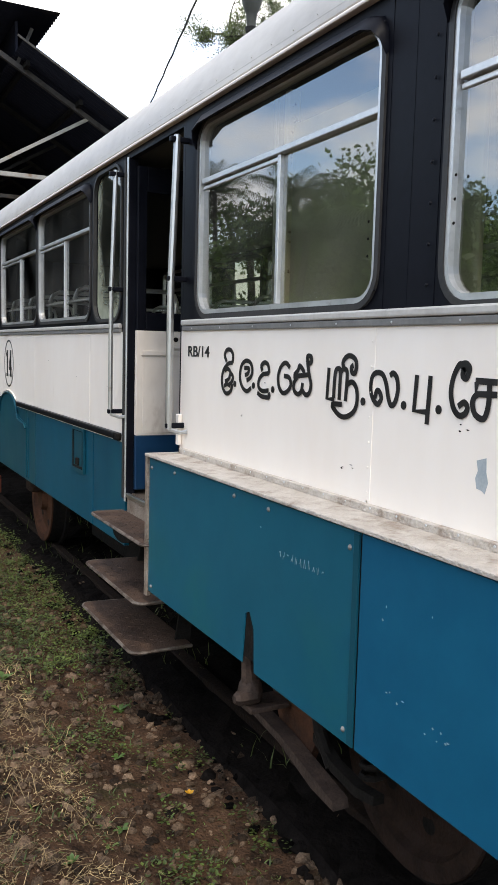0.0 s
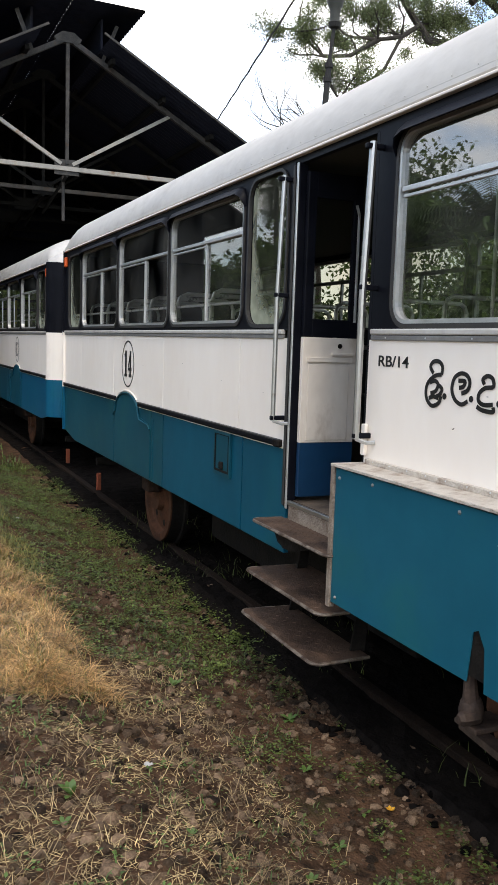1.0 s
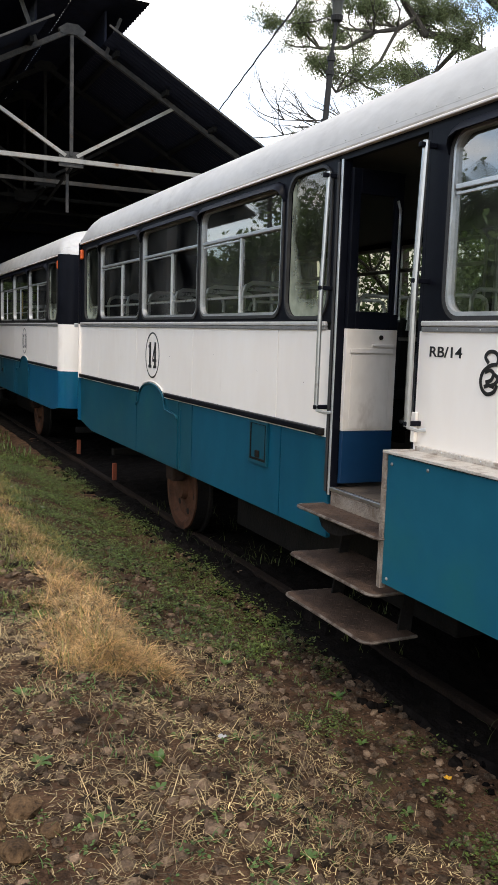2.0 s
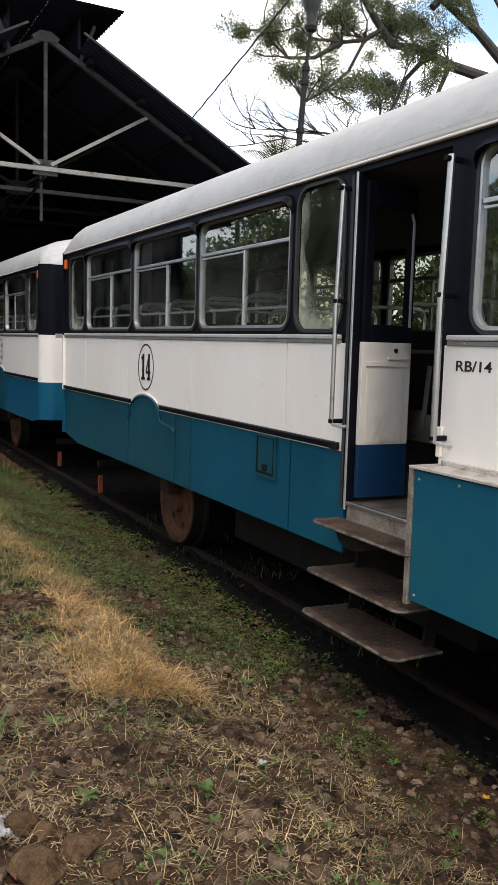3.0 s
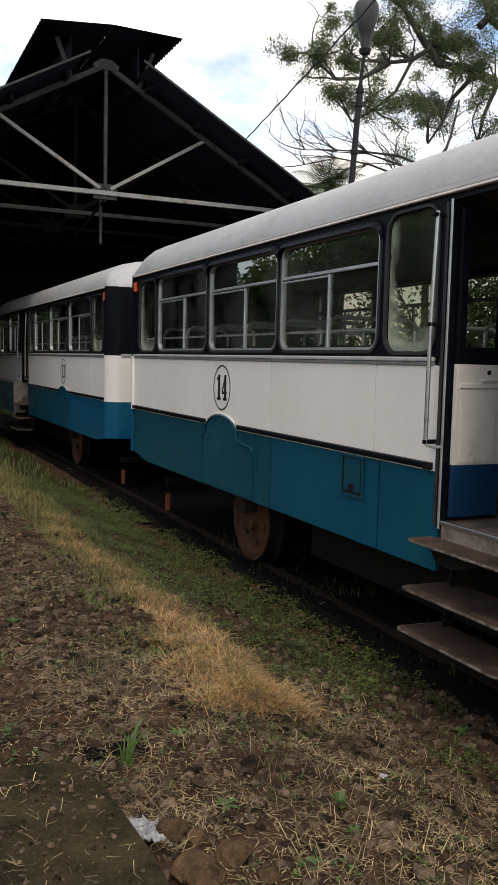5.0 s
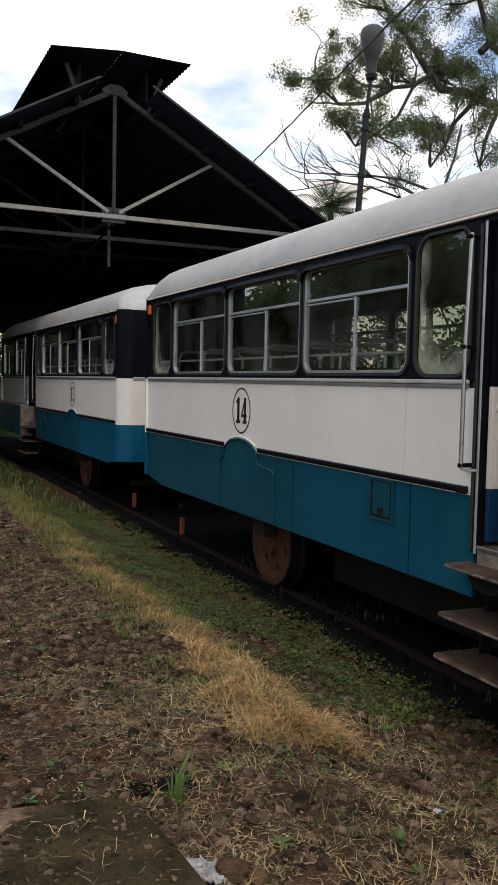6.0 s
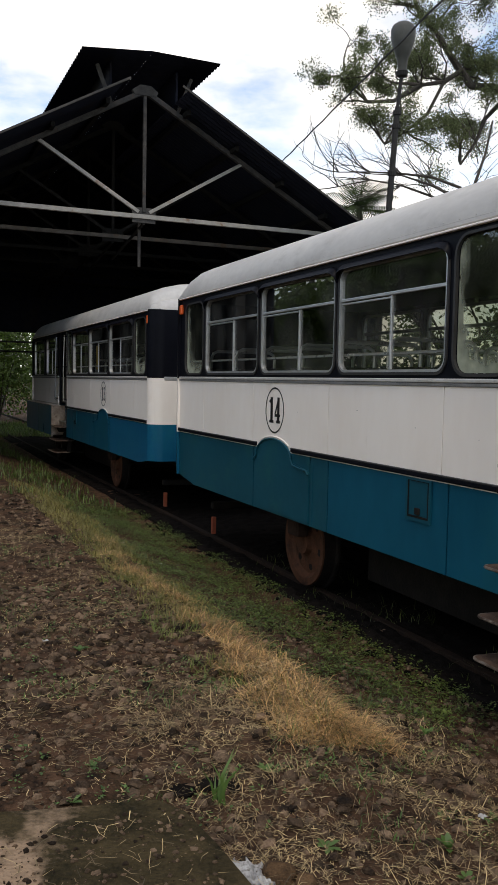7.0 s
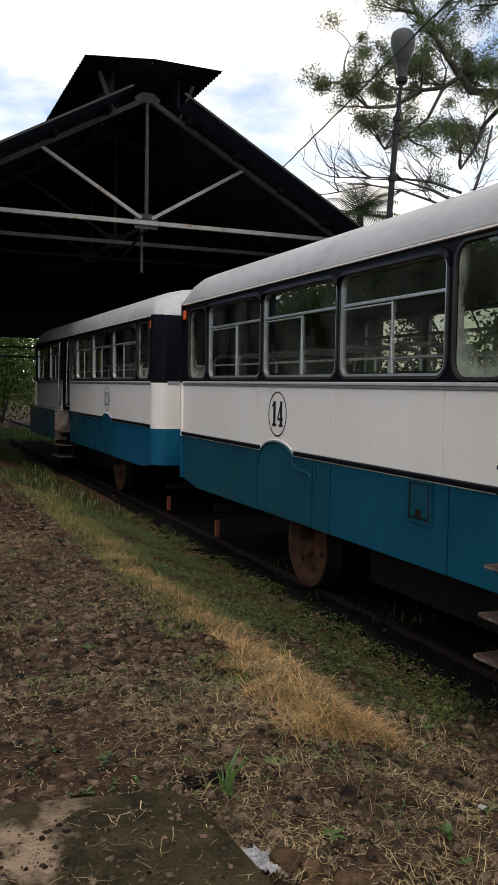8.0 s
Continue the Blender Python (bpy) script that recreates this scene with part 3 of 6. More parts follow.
        part("gasket", ring(bmesh.new(), rounded(*span(w0 - 0.032, w1 + 0.032), sill - 0.032, head + 0.027, r + 0.03, n), rounded(*span(w0 - 0.012, w1 + 0.012), sill - 0.012, head + 0.01, r + 0.01, n), near - 0.008, near + 0.012), RUBBER, surround)
        if kind == "fixed":
            pane_sheet("pane", rounded(*span(w0 - 0.01, w1 + 0.01), sill - 0.01, head + 0.008, r, n), near + 0.018, PANE_DUSTY, surround)
        else:
            fr = part("frame", ring(bmesh.new(), rounded(*span(w0 - 0.013, w1 + 0.013), sill - 0.013, head + 0.01, r, n), rounded(*span(w0 + 0.004, w1 - 0.004), sill + 0.006, head - 0.006, r - 0.012, n), near - 0.004, near + 0.04), ALU, surround, "bare aluminium window frame")
            rz = 2.515
            part("transom", boxed(near + 0.0, near + 0.032, *span(w0 + 0.01, w1 - 0.01), rz - 0.009, rz + 0.013, 0.003), ALU, surround)
            mid = (w0 + w1) / 2 + (0.06 if k in (2, 3) else 0.03)
            part("mullion", boxed(near + 0.006, near + 0.026, *span(mid - 0.010, mid + 0.010), sill + 0.008, rz - 0.01, 0.003), ALU, surround)
            part("sliding_rail", boxed(near + 0.008, near + 0.03, *span(w0 + 0.008, mid), rz - 0.032, rz - 0.018, 0.003), ALU, surround)
            clear = PANE_CLEAR if w0 < DOOR0 else PANE
            pane_sheet("upper_pane", square_like(*span(w0, w1), rz, head, 1), near + 0.014, PANE, surround)
            pane_sheet("sliding_pane", square_like(*span(w0, mid), sill, rz, 1), near + 0.0145, clear, surround)
            pane_sheet("fixed_pane", square_like(*span(mid, w1), sill, rz, 1), near + 0.0225, clear, surround)
            # rain hood: a dark moulding over the window, turned down at both ends
            hood = [(w0 - 0.035, 2.66), (w0 - 0.03, 2.71), (w0 - 0.005, 2.745), (w0 + 0.05, 2.762)]
            hood += [(w0 + 0.05 + f * (w1 - w0 - 0.1) / 6, 2.764) for f in range(1, 6)]
            hood += [(w1 - 0.05, 2.762), (w1 + 0.005, 2.745), (w1 + 0.03, 2.71), (w1 + 0.035, 2.66)]
            bm = bmesh.new()
            rows = []
            for i, (u, z) in enumerate(hood):
                e = 0.25 if i in (0, 12) else 0.7 if i in (1, 11) else 1.0
                rows.append([bm.verts.new((near + px * (e if px < 0 else 1), Y(u), z + pz * e)) for px, pz in ((0.004, 0.026), (-0.024, 0.014), (-0.046, -0.022), (-0.041, -0.026), (-0.02, 0.004), (0.004, 0.012))])
            for q0, q1 in zip(rows, rows[1:]):
                for i in range(6):
                    bm.faces.new((q0[i], q0[(i + 1) % 6], q1[(i + 1) % 6], q1[i]))
            bm.faces.new(rows[0])
            bm.faces.new(rows[-1][::-1])
            part("rain_hood", bm, BLACK, surround, smooth=True)
    # riveted pillar strips
    for a, lift, half_w in ((5.80, 0.004, 0.008), (8.125, 0.0015, 0.012), (8.245, 0.0008, 0.003), (8.355, 0.0015, 0.012)):
        part("pillar_strip", boxed(near + 0.002 - lift, near + 0.004, *span(a - half_w, a + half_w), BELT1 + 0.002, GUTTER - 0.01), BLACK, car)

    # roof: a shell of one curved section
    half = [(0.0, 2.838), (-0.012, 2.85), (-0.006, 2.90), (0.02, 2.975), (0.07, 3.05), (0.15, 3.115), (0.28, 3.175), (0.5, 3.225), (0.85, 3.262), (1.205, 3.275)]
    sec = [(near + a, z) for a, z in half] + [(far - a, z) for a, z in half[-2::-1]]
    bm = bmesh.new()
    cuts = [0.0, 0.06, 0.16, 0.3] + [0.3 + i * (LENGTH - 0.6) / 12 for i in range(1, 12)] + [LENGTH - 0.3, LENGTH - 0.16, LENGTH - 0.06, LENGTH]
    rows = []
    for u in cuts:
        e = min(u, LENGTH - u)
        sq = 1 - 0.55 * max(0, (0.3 - e) / 0.3) ** 2.2
        rows.append([bm.verts.new((x, Y(u), 2.838 + (z - 2.838) * sq)) for x, z in sec])
    for p, q in zip(rows, rows[1:]):
        for i in range(len(sec) - 1):
            bm.faces.new((p[i], p[i + 1], q[i + 1], q[i]))
    for r_ in (rows[0], rows[-1]):
        bm.faces.new(r_)
    roof = part("roof", bm, ROOFPAINT, car, "weathered off-white curved roof", smooth=True, sharp=0.8)
    part("gutter", boxed(near - 0.024, near + 0.02, *span(0.0, LENGTH), GUTTER + 0.008, GUTTER + 0.022, 0.005), WHITE, car, "pale drip gutter along the roof edge")
    part("gutter_far", boxed(far - 0.02, far + 0.03, *span(0.0, LENGTH), GUTTER, GUTTER + 0.022, 0.007), ALU, car)
    part("roof_seam", boxed(near - 0.0095, near + 0.004, *span(0.02, LENGTH - 0.02), 2.872, 2.877, 0.001), ROOFPAINT, car)
    # ceiling, floor, far flank, ends
    part("ceiling_lining", boxed(near + 0.04, far - 0.04, *span(0.05, LENGTH - 0.05), 2.80, 2.83), LINING, car)
    part("car_floor", boxed(near + 0.03, far - 0.03, *span(0.03, DOOR0 - 0.02), FLOOR - 0.09, FLOOR), FLOORMAT, car)
    part("car_floor", boxed(near + 0.03, far - 0.03, *span(DOOR0 - 0.02, LENGTH - 0.03), FLOOR - 0.09, FLOOR), FLOORMAT, car)
    part("inner_lining", boxed(near + 0.034, near + 0.05, *span(0.03, DOOR0 - 0.05), FLOOR, BELT1), LINING, car)
    part("inner_lining", boxed(near + 0.034, near + 0.05, *span(DOOR1 + 0.05, LENGTH - 0.03), FLOOR, BELT1), LINING, car)
    # Unseen far flank, drawn down past the skirt to block light below.
    part("far_flank", boxed(far - 0.04, far, *span(0, LENGTH), SKIRT - 0.48, 1.95), WHITE, car)
    fw = [(0.15 + i * 1.39, 1.42 + i * 1.39) for i in range(7)]
    edges = [0.0] + [(fw[i][1] + fw[i + 1][0]) / 2 for i in range(6)] + [LENGTH]
    for i, (a, b) in enumerate(fw):
        win = part("far_window", ring(bmesh.new(), square_like(*span(edges[i], edges[i + 1]), 1.95, 2.82, 4), rounded(*span(a, b), 2.0, 2.74, 0.08, 4), far - 0.035, far - 0.005), BLACK, car)
        part("frame", ring(bmesh.new(), rounded(*span(a - 0.01, b + 0.01), 1.99, 2.75, 0.08, 4), rounded(*span(a + 0.02, b - 0.02), 2.02, 2.72, 0.06, 4), far - 0.045, far - 0.002), ALU, win)
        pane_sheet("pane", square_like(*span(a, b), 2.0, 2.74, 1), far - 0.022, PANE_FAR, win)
        part("transom", boxed(far - 0.035, far - 0.01, *span(a, b), 2.50, 2.535), ALU, win)
        part("mullion", boxed(far - 0.035, far - 0.01, *span((a + b) / 2 - 0.013, (a + b) / 2 + 0.013), 2.01, 2.5), ALU, win)
    # rounded ends
    for e, sgn, d in ((0.0, -1, 0.16), (LENGTH, 1, 0.16)):
        for z0, z1, m, nm in ((SKIRT + 0.07, 1.30, BLUE, "end_skirt"), (1.30, BELT0 + 0.03, WHITE, "end_panel"), (BELT0 + 0.03, 2.84, BLACK, "end_window_band")):
            pl = []
            for i in range(7):
                t = radians(90 * i / 6)
                pl.append((near + d * (1 - math.cos(t)), Y(e + sgn * d * math.sin(t))))
            full = pl + [(near + far - x, y) for x, y in pl[::-1]]
            inner = [(near + far - x - 0.03 if x > MID + dx else x + 0.03, y - s * sgn * 0.03) for x, y in full]
            bm = bmesh.new()
            v = [[bm.verts.new((x, y, z)) for x, y in o] for o in (full, inner) for z in (z0, z1)]
            for i in range(len(full) - 1):
                bm.faces.new((v[0][i], v[0][i + 1], v[1][i + 1], v[1][i]))
                bm.faces.new((v[2][i], v[3][i], v[3][i + 1], v[2][i + 1]))
                bm.faces.new((v[1][i], v[1][i + 1], v[3][i + 1], v[3][i]))
                bm.faces.new((v[0][i], v[2][i], v[2][i + 1], v[0][i + 1]))
            for i in (0, len(full) - 1):
                bm.faces.new((v[0][i], v[1][i], v[3][i], v[2][i]))
            part(nm, bm, m, car, smooth=True, sharp=0.6)
        # roof hood over the end
        bm = bmesh.new()
        rows = []
        for f in (0.0, 0.35, 0.7, 0.92, 1.0):
            h = math.sqrt(max(0.0, 1 - f * f))
            sc = 0.45
            rows.append([bm.verts.new((MID + dx + (x - MID - dx) * (1 - 0.12 * f ** 3), Y(e + sgn * d * f * 1.02), 2.832 + (z - 2.832) * sc * max(h, 0.05))) for x, z in sec])
        for p, q in zip(rows, rows[1:]):
            for i in range(len(sec) - 1):
                bm.faces.new((p[i], p[i + 1], q[i + 1], q[i]))
        bm.faces.new(rows[-1])
        part("roof_end", bm, ROOFPAINT, car, smooth=True, sharp=0.8)
        part("belt_end", boxed(near + 0.15, far - 0.15, *span(e + sgn * d - 0.005, e + sgn * d + 0.012), BELT0, BELT1, 0.005), ALU, car)
    # marker lamps by the numbered end
    part("marker_lamp", boxed(near - 0.03, near + 0.004, *span(0.05, 0.12), 2.655, 2.765, 0.012), ORANGE, car, "orange marker lamp")

    # side locker box beyond the door: ledge on top, plates in front
    out = near - 0.15
    box_start = DOOR1 + 0.015
    lock = part("locker_box", boxed(out + 0.006, near - 0.002, *span(box_start + 0.004, LENGTH), 0.74, 1.33), DARKSTEEL, car)
    ulever = 7.63
    p1 = [(Y(box_start + 0.02), 1.325), (Y(8.29), 1.325), (Y(8.29), 0.708), (Y(ulever + 0.055), 0.708), (Y(ulever + 0.045), 0.86), (Y(ulever + 0.01), 0.915), (Y(ulever - 0.02), 0.90), (Y(ulever - 0.04), 0.716), (Y(box_start + 0.02), 0.716)]
    part("locker_plate", prism(bmesh.new(), p1, out, out + 0.005), TEAL2, lock)
    part("locker_plate", boxed(out, out + 0.005, *span(8.302, LENGTH), 0.708, 1.325, 0.0015), BLUE, lock)
    part("locker_plate_edge", boxed(out - 0.003, out, *span(8.265, 8.292), 0.712, 1.32, 0.001), TEAL, lock)
    part("ledge", boxed(out - 0.016, near + 0.002, *span(box_start, LENGTH), 1.332, 1.345, 0.003), LEDGE, lock, "pale dirty chequered aluminium ledge")
    part("ledge_angle", boxed(near - 0.022, near + 0.001, *span(box_start + 0.05, LENGTH), 1.344, 1.368, 0.003), LEDGE, lock)
    part("corner_strip", boxed(out - 0.010, out + 0.02, *span(box_start - 0.006, box_start + 0.026), 0.69, 1.34, 0.003), CHEQUER, lock, "worn chequer-plate corner strip")
    part("door_side_plate", boxed(out + 0.02, near + 0.12, *span(box_start - 0.004, box_start + 0.004), 0.72, 1.33), CHEQUER, lock)
    for u, z in ((6.93, 1.298), (7.5, 1.297), (7.76, 1.295), (6.66, 1.285), (6.665, 0.745), (8.245, 1.275), (8.245, 0.745), (9.2, 1.29)):
        part("bolt", lathe(bmesh.new(), [(-0.007, 0.003), (-0.005, 0.006), (-0.001, 0.009), (0.002, 0.009)], (out, Y(u), z), "x", 8), DULLBOLT, lock)

    # doorway: posts, inner door leaf, steps, grab rails
    post = part("door_post", boxed(near - 0.002, near + 0.05, *span(DOOR0 - 0.045, DOOR0), 0.985, GUTTER - 0.02, 0.004), BLACK, car, "dark door post with a bare metal edge")
    part("post_edge", boxed(near - 0.008, near + 0.01, *span(DOOR0 - 0.022, DOOR0 - 0.004), 0.985, GUTTER - 0.02, 0.003), ALU, post)
    part("door_post", boxed(near + 0.002, near + 0.05, *span(DOOR1, DOOR1 + 0.03), 1.34, GUTTER - 0.02, 0.004), BLACK, car)
    part("door_seal", boxed(near - 0.01, near + 0.02, *span(DOOR0 - 0.06, DOOR0 - 0.038), 1.0, GUTTER - 0.03, 0.004), RUBBER, car)
    part("door_threshold", boxed(near + 0.004, near + 0.6, *span(DOOR0, DOOR1 + 0.03), FLOOR - 0.035, FLOOR - 0.005, 0.004), CHEQUER, car)
    part("threshold_nosing", boxed(near - 0.004, near + 0.016, *span(DOOR0, DOOR1 + 0.01), FLOOR - 0.02, FLOOR + 0.003, 0.004), CHROME, car)
    part("step_riser", boxed(near + 0.006, near + 0.012, *span(DOOR0, DOOR1 + 0.02), 0.92, FLOOR - 0.02), CHEQUER, car, "chequer-plate riser")
    # inner door leaf, swung in square to the flank
    ld = DOOR0 + 0.012

    def leaf_box(x0, x1, d0, d1, z0, z1, bv=0.003):
        return boxed(near + x0, near + x1, *span(ld + d0, ld + d1), z0, z1, bv)
    leaf = part("inner_door", leaf_box(0.035, 0.36, 0, 0.03, 1.055, 1.345), NAVY, car, "inner door leaf swung open, white over blue")
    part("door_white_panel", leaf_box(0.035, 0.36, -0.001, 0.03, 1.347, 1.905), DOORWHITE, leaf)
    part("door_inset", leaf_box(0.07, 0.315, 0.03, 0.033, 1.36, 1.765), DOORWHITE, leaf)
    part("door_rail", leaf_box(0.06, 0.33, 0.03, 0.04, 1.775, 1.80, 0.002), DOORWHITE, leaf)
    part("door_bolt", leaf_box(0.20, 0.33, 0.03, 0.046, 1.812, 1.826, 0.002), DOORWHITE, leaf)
    part("door_hole", lathe(bmesh.new(), [(-0.004, 0.013), (0.004, 0.013)], (near + 0.255, Y(ld + 0.031), 1.862), "y", 10), DARKSTEEL, leaf)
    for x0, x1, z0, z1 in ((0.035, 0.085, 1.907, 2.75), (0.31, 0.36, 1.907, 2.75), (0.085, 0.31, 1.907, 2.0), (0.085, 0.31, 2.62, 2.75)):
        part("door_window_stile", leaf_box(x0, x1, 0, 0.03, z0, z1), BLACK, leaf)
    part("door_edge_bead", swept([(near + 0.335, Y(ld + 0.036), 1.99), (near + 0.335, Y(ld + 0.036), 2.55), (near + 0.315, Y(ld + 0.04), 2.6)], 0.008, 6), ALU, leaf)
    # cab partition, poles and a bent stanchion seen through the doorway
    # Partition near black, with the dim interior put into its colour.
    part("partition", boxed(near + 0.62, far - 0.06, *span(6.95, 6.98), FLOOR, 1.75), DARKSTEEL, car)
    part("partition_post", swept([(near + 0.62, Y(6.9), FLOOR), (near + 0.62, Y(6.9), 2.8)], 0.018, 8), RUBBER, car)
    part("stanchion", swept([(near + 0.62, Y(5.75), 1.78), (near + 0.60, Y(5.75), 1.55), (near + 0.57, Y(5.77), 1.42), (near + 0.50, Y(5.78), 1.38)], 0.014, 8), CHROME, car)
    part("grab_bar", swept([(near + 0.5, Y(5.72), 1.86), (near + 1.2, Y(5.72), 1.86)], 0.012, 8), CHROME, car)
    for u0 in (DOOR0 - 0.075, DOOR1 + 0.06):
        gx = near - 0.07
        top, bot = 2.735, 1.455
        gr = part("grab_rail", swept([(gx, Y(u0), bot), (gx, Y(u0), (bot + top) / 2), (gx + 0.02, Y(u0), top)], 0.0125 if u0 < DOOR0 else 0.016, 10), CHROME, car, "bare steel vertical grab rail")
        for z in (bot + 0.015, 2.12, top - 0.02):
            part("rail_bracket", boxed(gx - 0.016, near + 0.005, *span(u0 - 0.012, u0 + 0.012), z - 0.012, z + 0.012, 0.005), BLACK, gr)
        part("rail_hook", swept([(gx, Y(u0), bot), (gx + 0.04, Y(u0 + 0.03), bot - 0.015), (near, Y(u0 + 0.05), bot - 0.01)], 0.009, 6), ALU, gr)
    part("corner_bracket", boxed(near - 0.02, near - 0.002, *span(DOOR1 + 0.02, DOOR1 + 0.05), 1.38, 1.52, 0.003), WHITE, car)
    # folding steps
    for z, x0, dpt in ((0.93, 0.178, 0.30), (0.66, 0.205, 0.36), (0.43, 0.225, 0.30)):
        st = []
        for cx, cu, a0 in ((near - x0 + 0.05, DOOR0 - 0.025, 270), (near - x0 + 0.05, DOOR1 - 0.005, 180)):
            st += [(cx + 0.05 * math.cos(radians(a0 - 15 * k)), Y(cu + 0.05 * math.sin(radians(a0 - 15 * k)))) for k in range(7)]
        st += [(near - x0 + dpt, Y(DOOR1 + 0.035)), (near - x0 + dpt, Y(DOOR0 - 0.05))]
        step = part("step_tread", prism(bmesh.new(), st, z - 0.012, z, "z"), TREAD, car, "rusty chequer-plate folding step")
        rim = [(x_, y_, z - 0.006) for x_, y_ in st]
        rim = [rim[15]] + rim[:15]
        part("step_lip", swept(rim, 0.0085, 6), TREADEDGE, step)
        bmr = bmesh.new()
        for i in range(16):
            for j in range(7):
                cx, cu = near - x0 + 0.035 + j * (dpt - 0.08) / 6, DOOR0 + 0.0 + i * 0.045
                a = 0.7 if (i + j) % 2 else -0.7
                dx_, du = 0.013 * math.cos(a), 0.013 * math.sin(a)
                px, pu = -0.003 * math.sin(a), 0.003 * math.cos(a)
                vs = [bmr.verts.new((cx + e * dx_ + w * px, Y(cu + e * du + w * pu), z + 0.0004)) for e, w in ((-1, 0), (0, -1), (1, 0), (0, 1))]
                tp = bmr.verts.new((cx, Y(cu), z + 0.0025))
                for q in range(4):
                    bmr.faces.new((vs[q], vs[(q + 1) % 4], tp))
        tagged(part("tread_pattern", bmr, TREAD, step), kind="stuff")
    sag = [(Y(DOOR0 + 0.03), 0.915)] + [(Y(DOOR0 + 0.03 + 0.52 * k / 8), 0.915 - 0.10 * math.sin(math.pi * (k / 8) ** 0.6)) for k in range(1, 8)] + [(Y(DOOR0 + 0.55), 0.915)]
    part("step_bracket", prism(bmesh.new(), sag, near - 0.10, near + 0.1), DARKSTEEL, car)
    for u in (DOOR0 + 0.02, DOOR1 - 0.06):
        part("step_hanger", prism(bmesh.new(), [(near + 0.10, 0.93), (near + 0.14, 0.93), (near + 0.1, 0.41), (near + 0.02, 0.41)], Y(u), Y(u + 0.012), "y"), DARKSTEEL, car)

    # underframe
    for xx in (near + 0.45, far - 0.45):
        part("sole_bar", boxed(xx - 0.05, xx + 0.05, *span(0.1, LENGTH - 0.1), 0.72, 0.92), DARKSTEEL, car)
    # Boxes added to block light under the car.
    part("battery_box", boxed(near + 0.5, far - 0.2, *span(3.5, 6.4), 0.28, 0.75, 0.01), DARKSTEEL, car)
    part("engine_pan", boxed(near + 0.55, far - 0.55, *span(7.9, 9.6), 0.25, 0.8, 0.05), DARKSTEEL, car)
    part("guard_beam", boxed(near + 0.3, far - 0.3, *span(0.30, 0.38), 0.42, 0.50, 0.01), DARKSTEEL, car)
    for side in (-1, 1):
        xg = MID + dx + side * (GAUGE / 2 + 0.03)
        part("rail_guard", boxed(xg - 0.025, xg + 0.025, *span(0.30, 0.34), 0.12, 0.32, 0.006), REDPOST, car, "red-leaded rail guard iron")
    # Rear wheels get the darker rust, to hold the shade under the locker.
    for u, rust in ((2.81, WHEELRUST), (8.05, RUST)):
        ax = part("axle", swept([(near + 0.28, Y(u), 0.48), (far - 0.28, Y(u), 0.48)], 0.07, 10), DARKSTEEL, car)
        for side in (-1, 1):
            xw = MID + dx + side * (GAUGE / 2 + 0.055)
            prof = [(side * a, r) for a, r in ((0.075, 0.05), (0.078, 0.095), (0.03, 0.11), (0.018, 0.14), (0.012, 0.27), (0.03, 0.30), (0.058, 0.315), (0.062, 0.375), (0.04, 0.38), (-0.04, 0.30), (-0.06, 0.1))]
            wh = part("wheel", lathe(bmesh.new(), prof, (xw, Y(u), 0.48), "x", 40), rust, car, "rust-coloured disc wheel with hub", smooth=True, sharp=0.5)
            # Near-black tyre: shade behind the wheel face is put into its colour.
            tyre = [(side * a, r) for a, r in ((0.04, 0.372), (0.052, 0.386), (-0.05, 0.39), (-0.055, 0.42), (-0.08, 0.42), (-0.085, 0.3))]
            tb = lathe(bmesh.new(), tyre, (xw, Y(u), 0.48), "x", 40)
            bmesh.ops.delete(tb, geom=[f for f in tb.faces if len(f.verts) > 4], context="FACES_ONLY")
            part("tyre", tb, DARKSTEEL, wh, "steel tyre coloured dark for the shade under the car", smooth=True, sharp=0.5)
            for i in range(6):
                a = radians(60 * i + 15)
                part("wheel_hole", lathe(bmesh.new(), [(-0.002, 0.032), (0.004, 0.036)], (xw + side * 0.0135, Y(u) + 0.215 * math.cos(a), 0.48 + 0.215 * math.sin(a)), "x", 12), DARKSTEEL, wh)
            part("axle_box", boxed(xw + side * 0.12 - 0.06, xw + side * 0.12 + 0.06, *span(u - 0.1, u + 0.1), 0.55, 0.75, 0.02), RUST, car)
            sp = part("leaf_spring", boxed(xw + side * 0.12 - 0.04, xw + side * 0.12 + 0.04, *span(u - 0.5, u + 0.5), 0.72, 0.78, 0.01), RUST, car)
    for ob in [o for o in car.children_recursive if "pane" in o.name and "panel" not in o.name]:
        ob.visible_shadow = False
    return car, Y, near


def text_part(name, body, size, y, z, x, s, parent, sx=1.0, bold=0.0):
    """Built-in lettering on a flank that faces -x; y is the left end as one reads it."""
    cu = bpy.data.curves.new(name, "FONT")
    cu.body, cu.size, cu.extrude, cu.offset = body, size, 0.0008, bold
    tmp = bpy.data.objects.new(name, cu)
    me = bpy.data.meshes.new_from_object(tmp)
    bpy.data.objects.remove(tmp)
    me.name = name
    me.transform(Matrix(((0, 0, -1, x), (-sx, 0, 0, y), (0, 1, 0, z), (0, 0, 0, 1))))
    me.materials.append(INK)
    ob = new(name, me)
    ob.parent, ob.matrix_parent_inverse = parent, Matrix.Translation(-BASE[parent])
    return ob


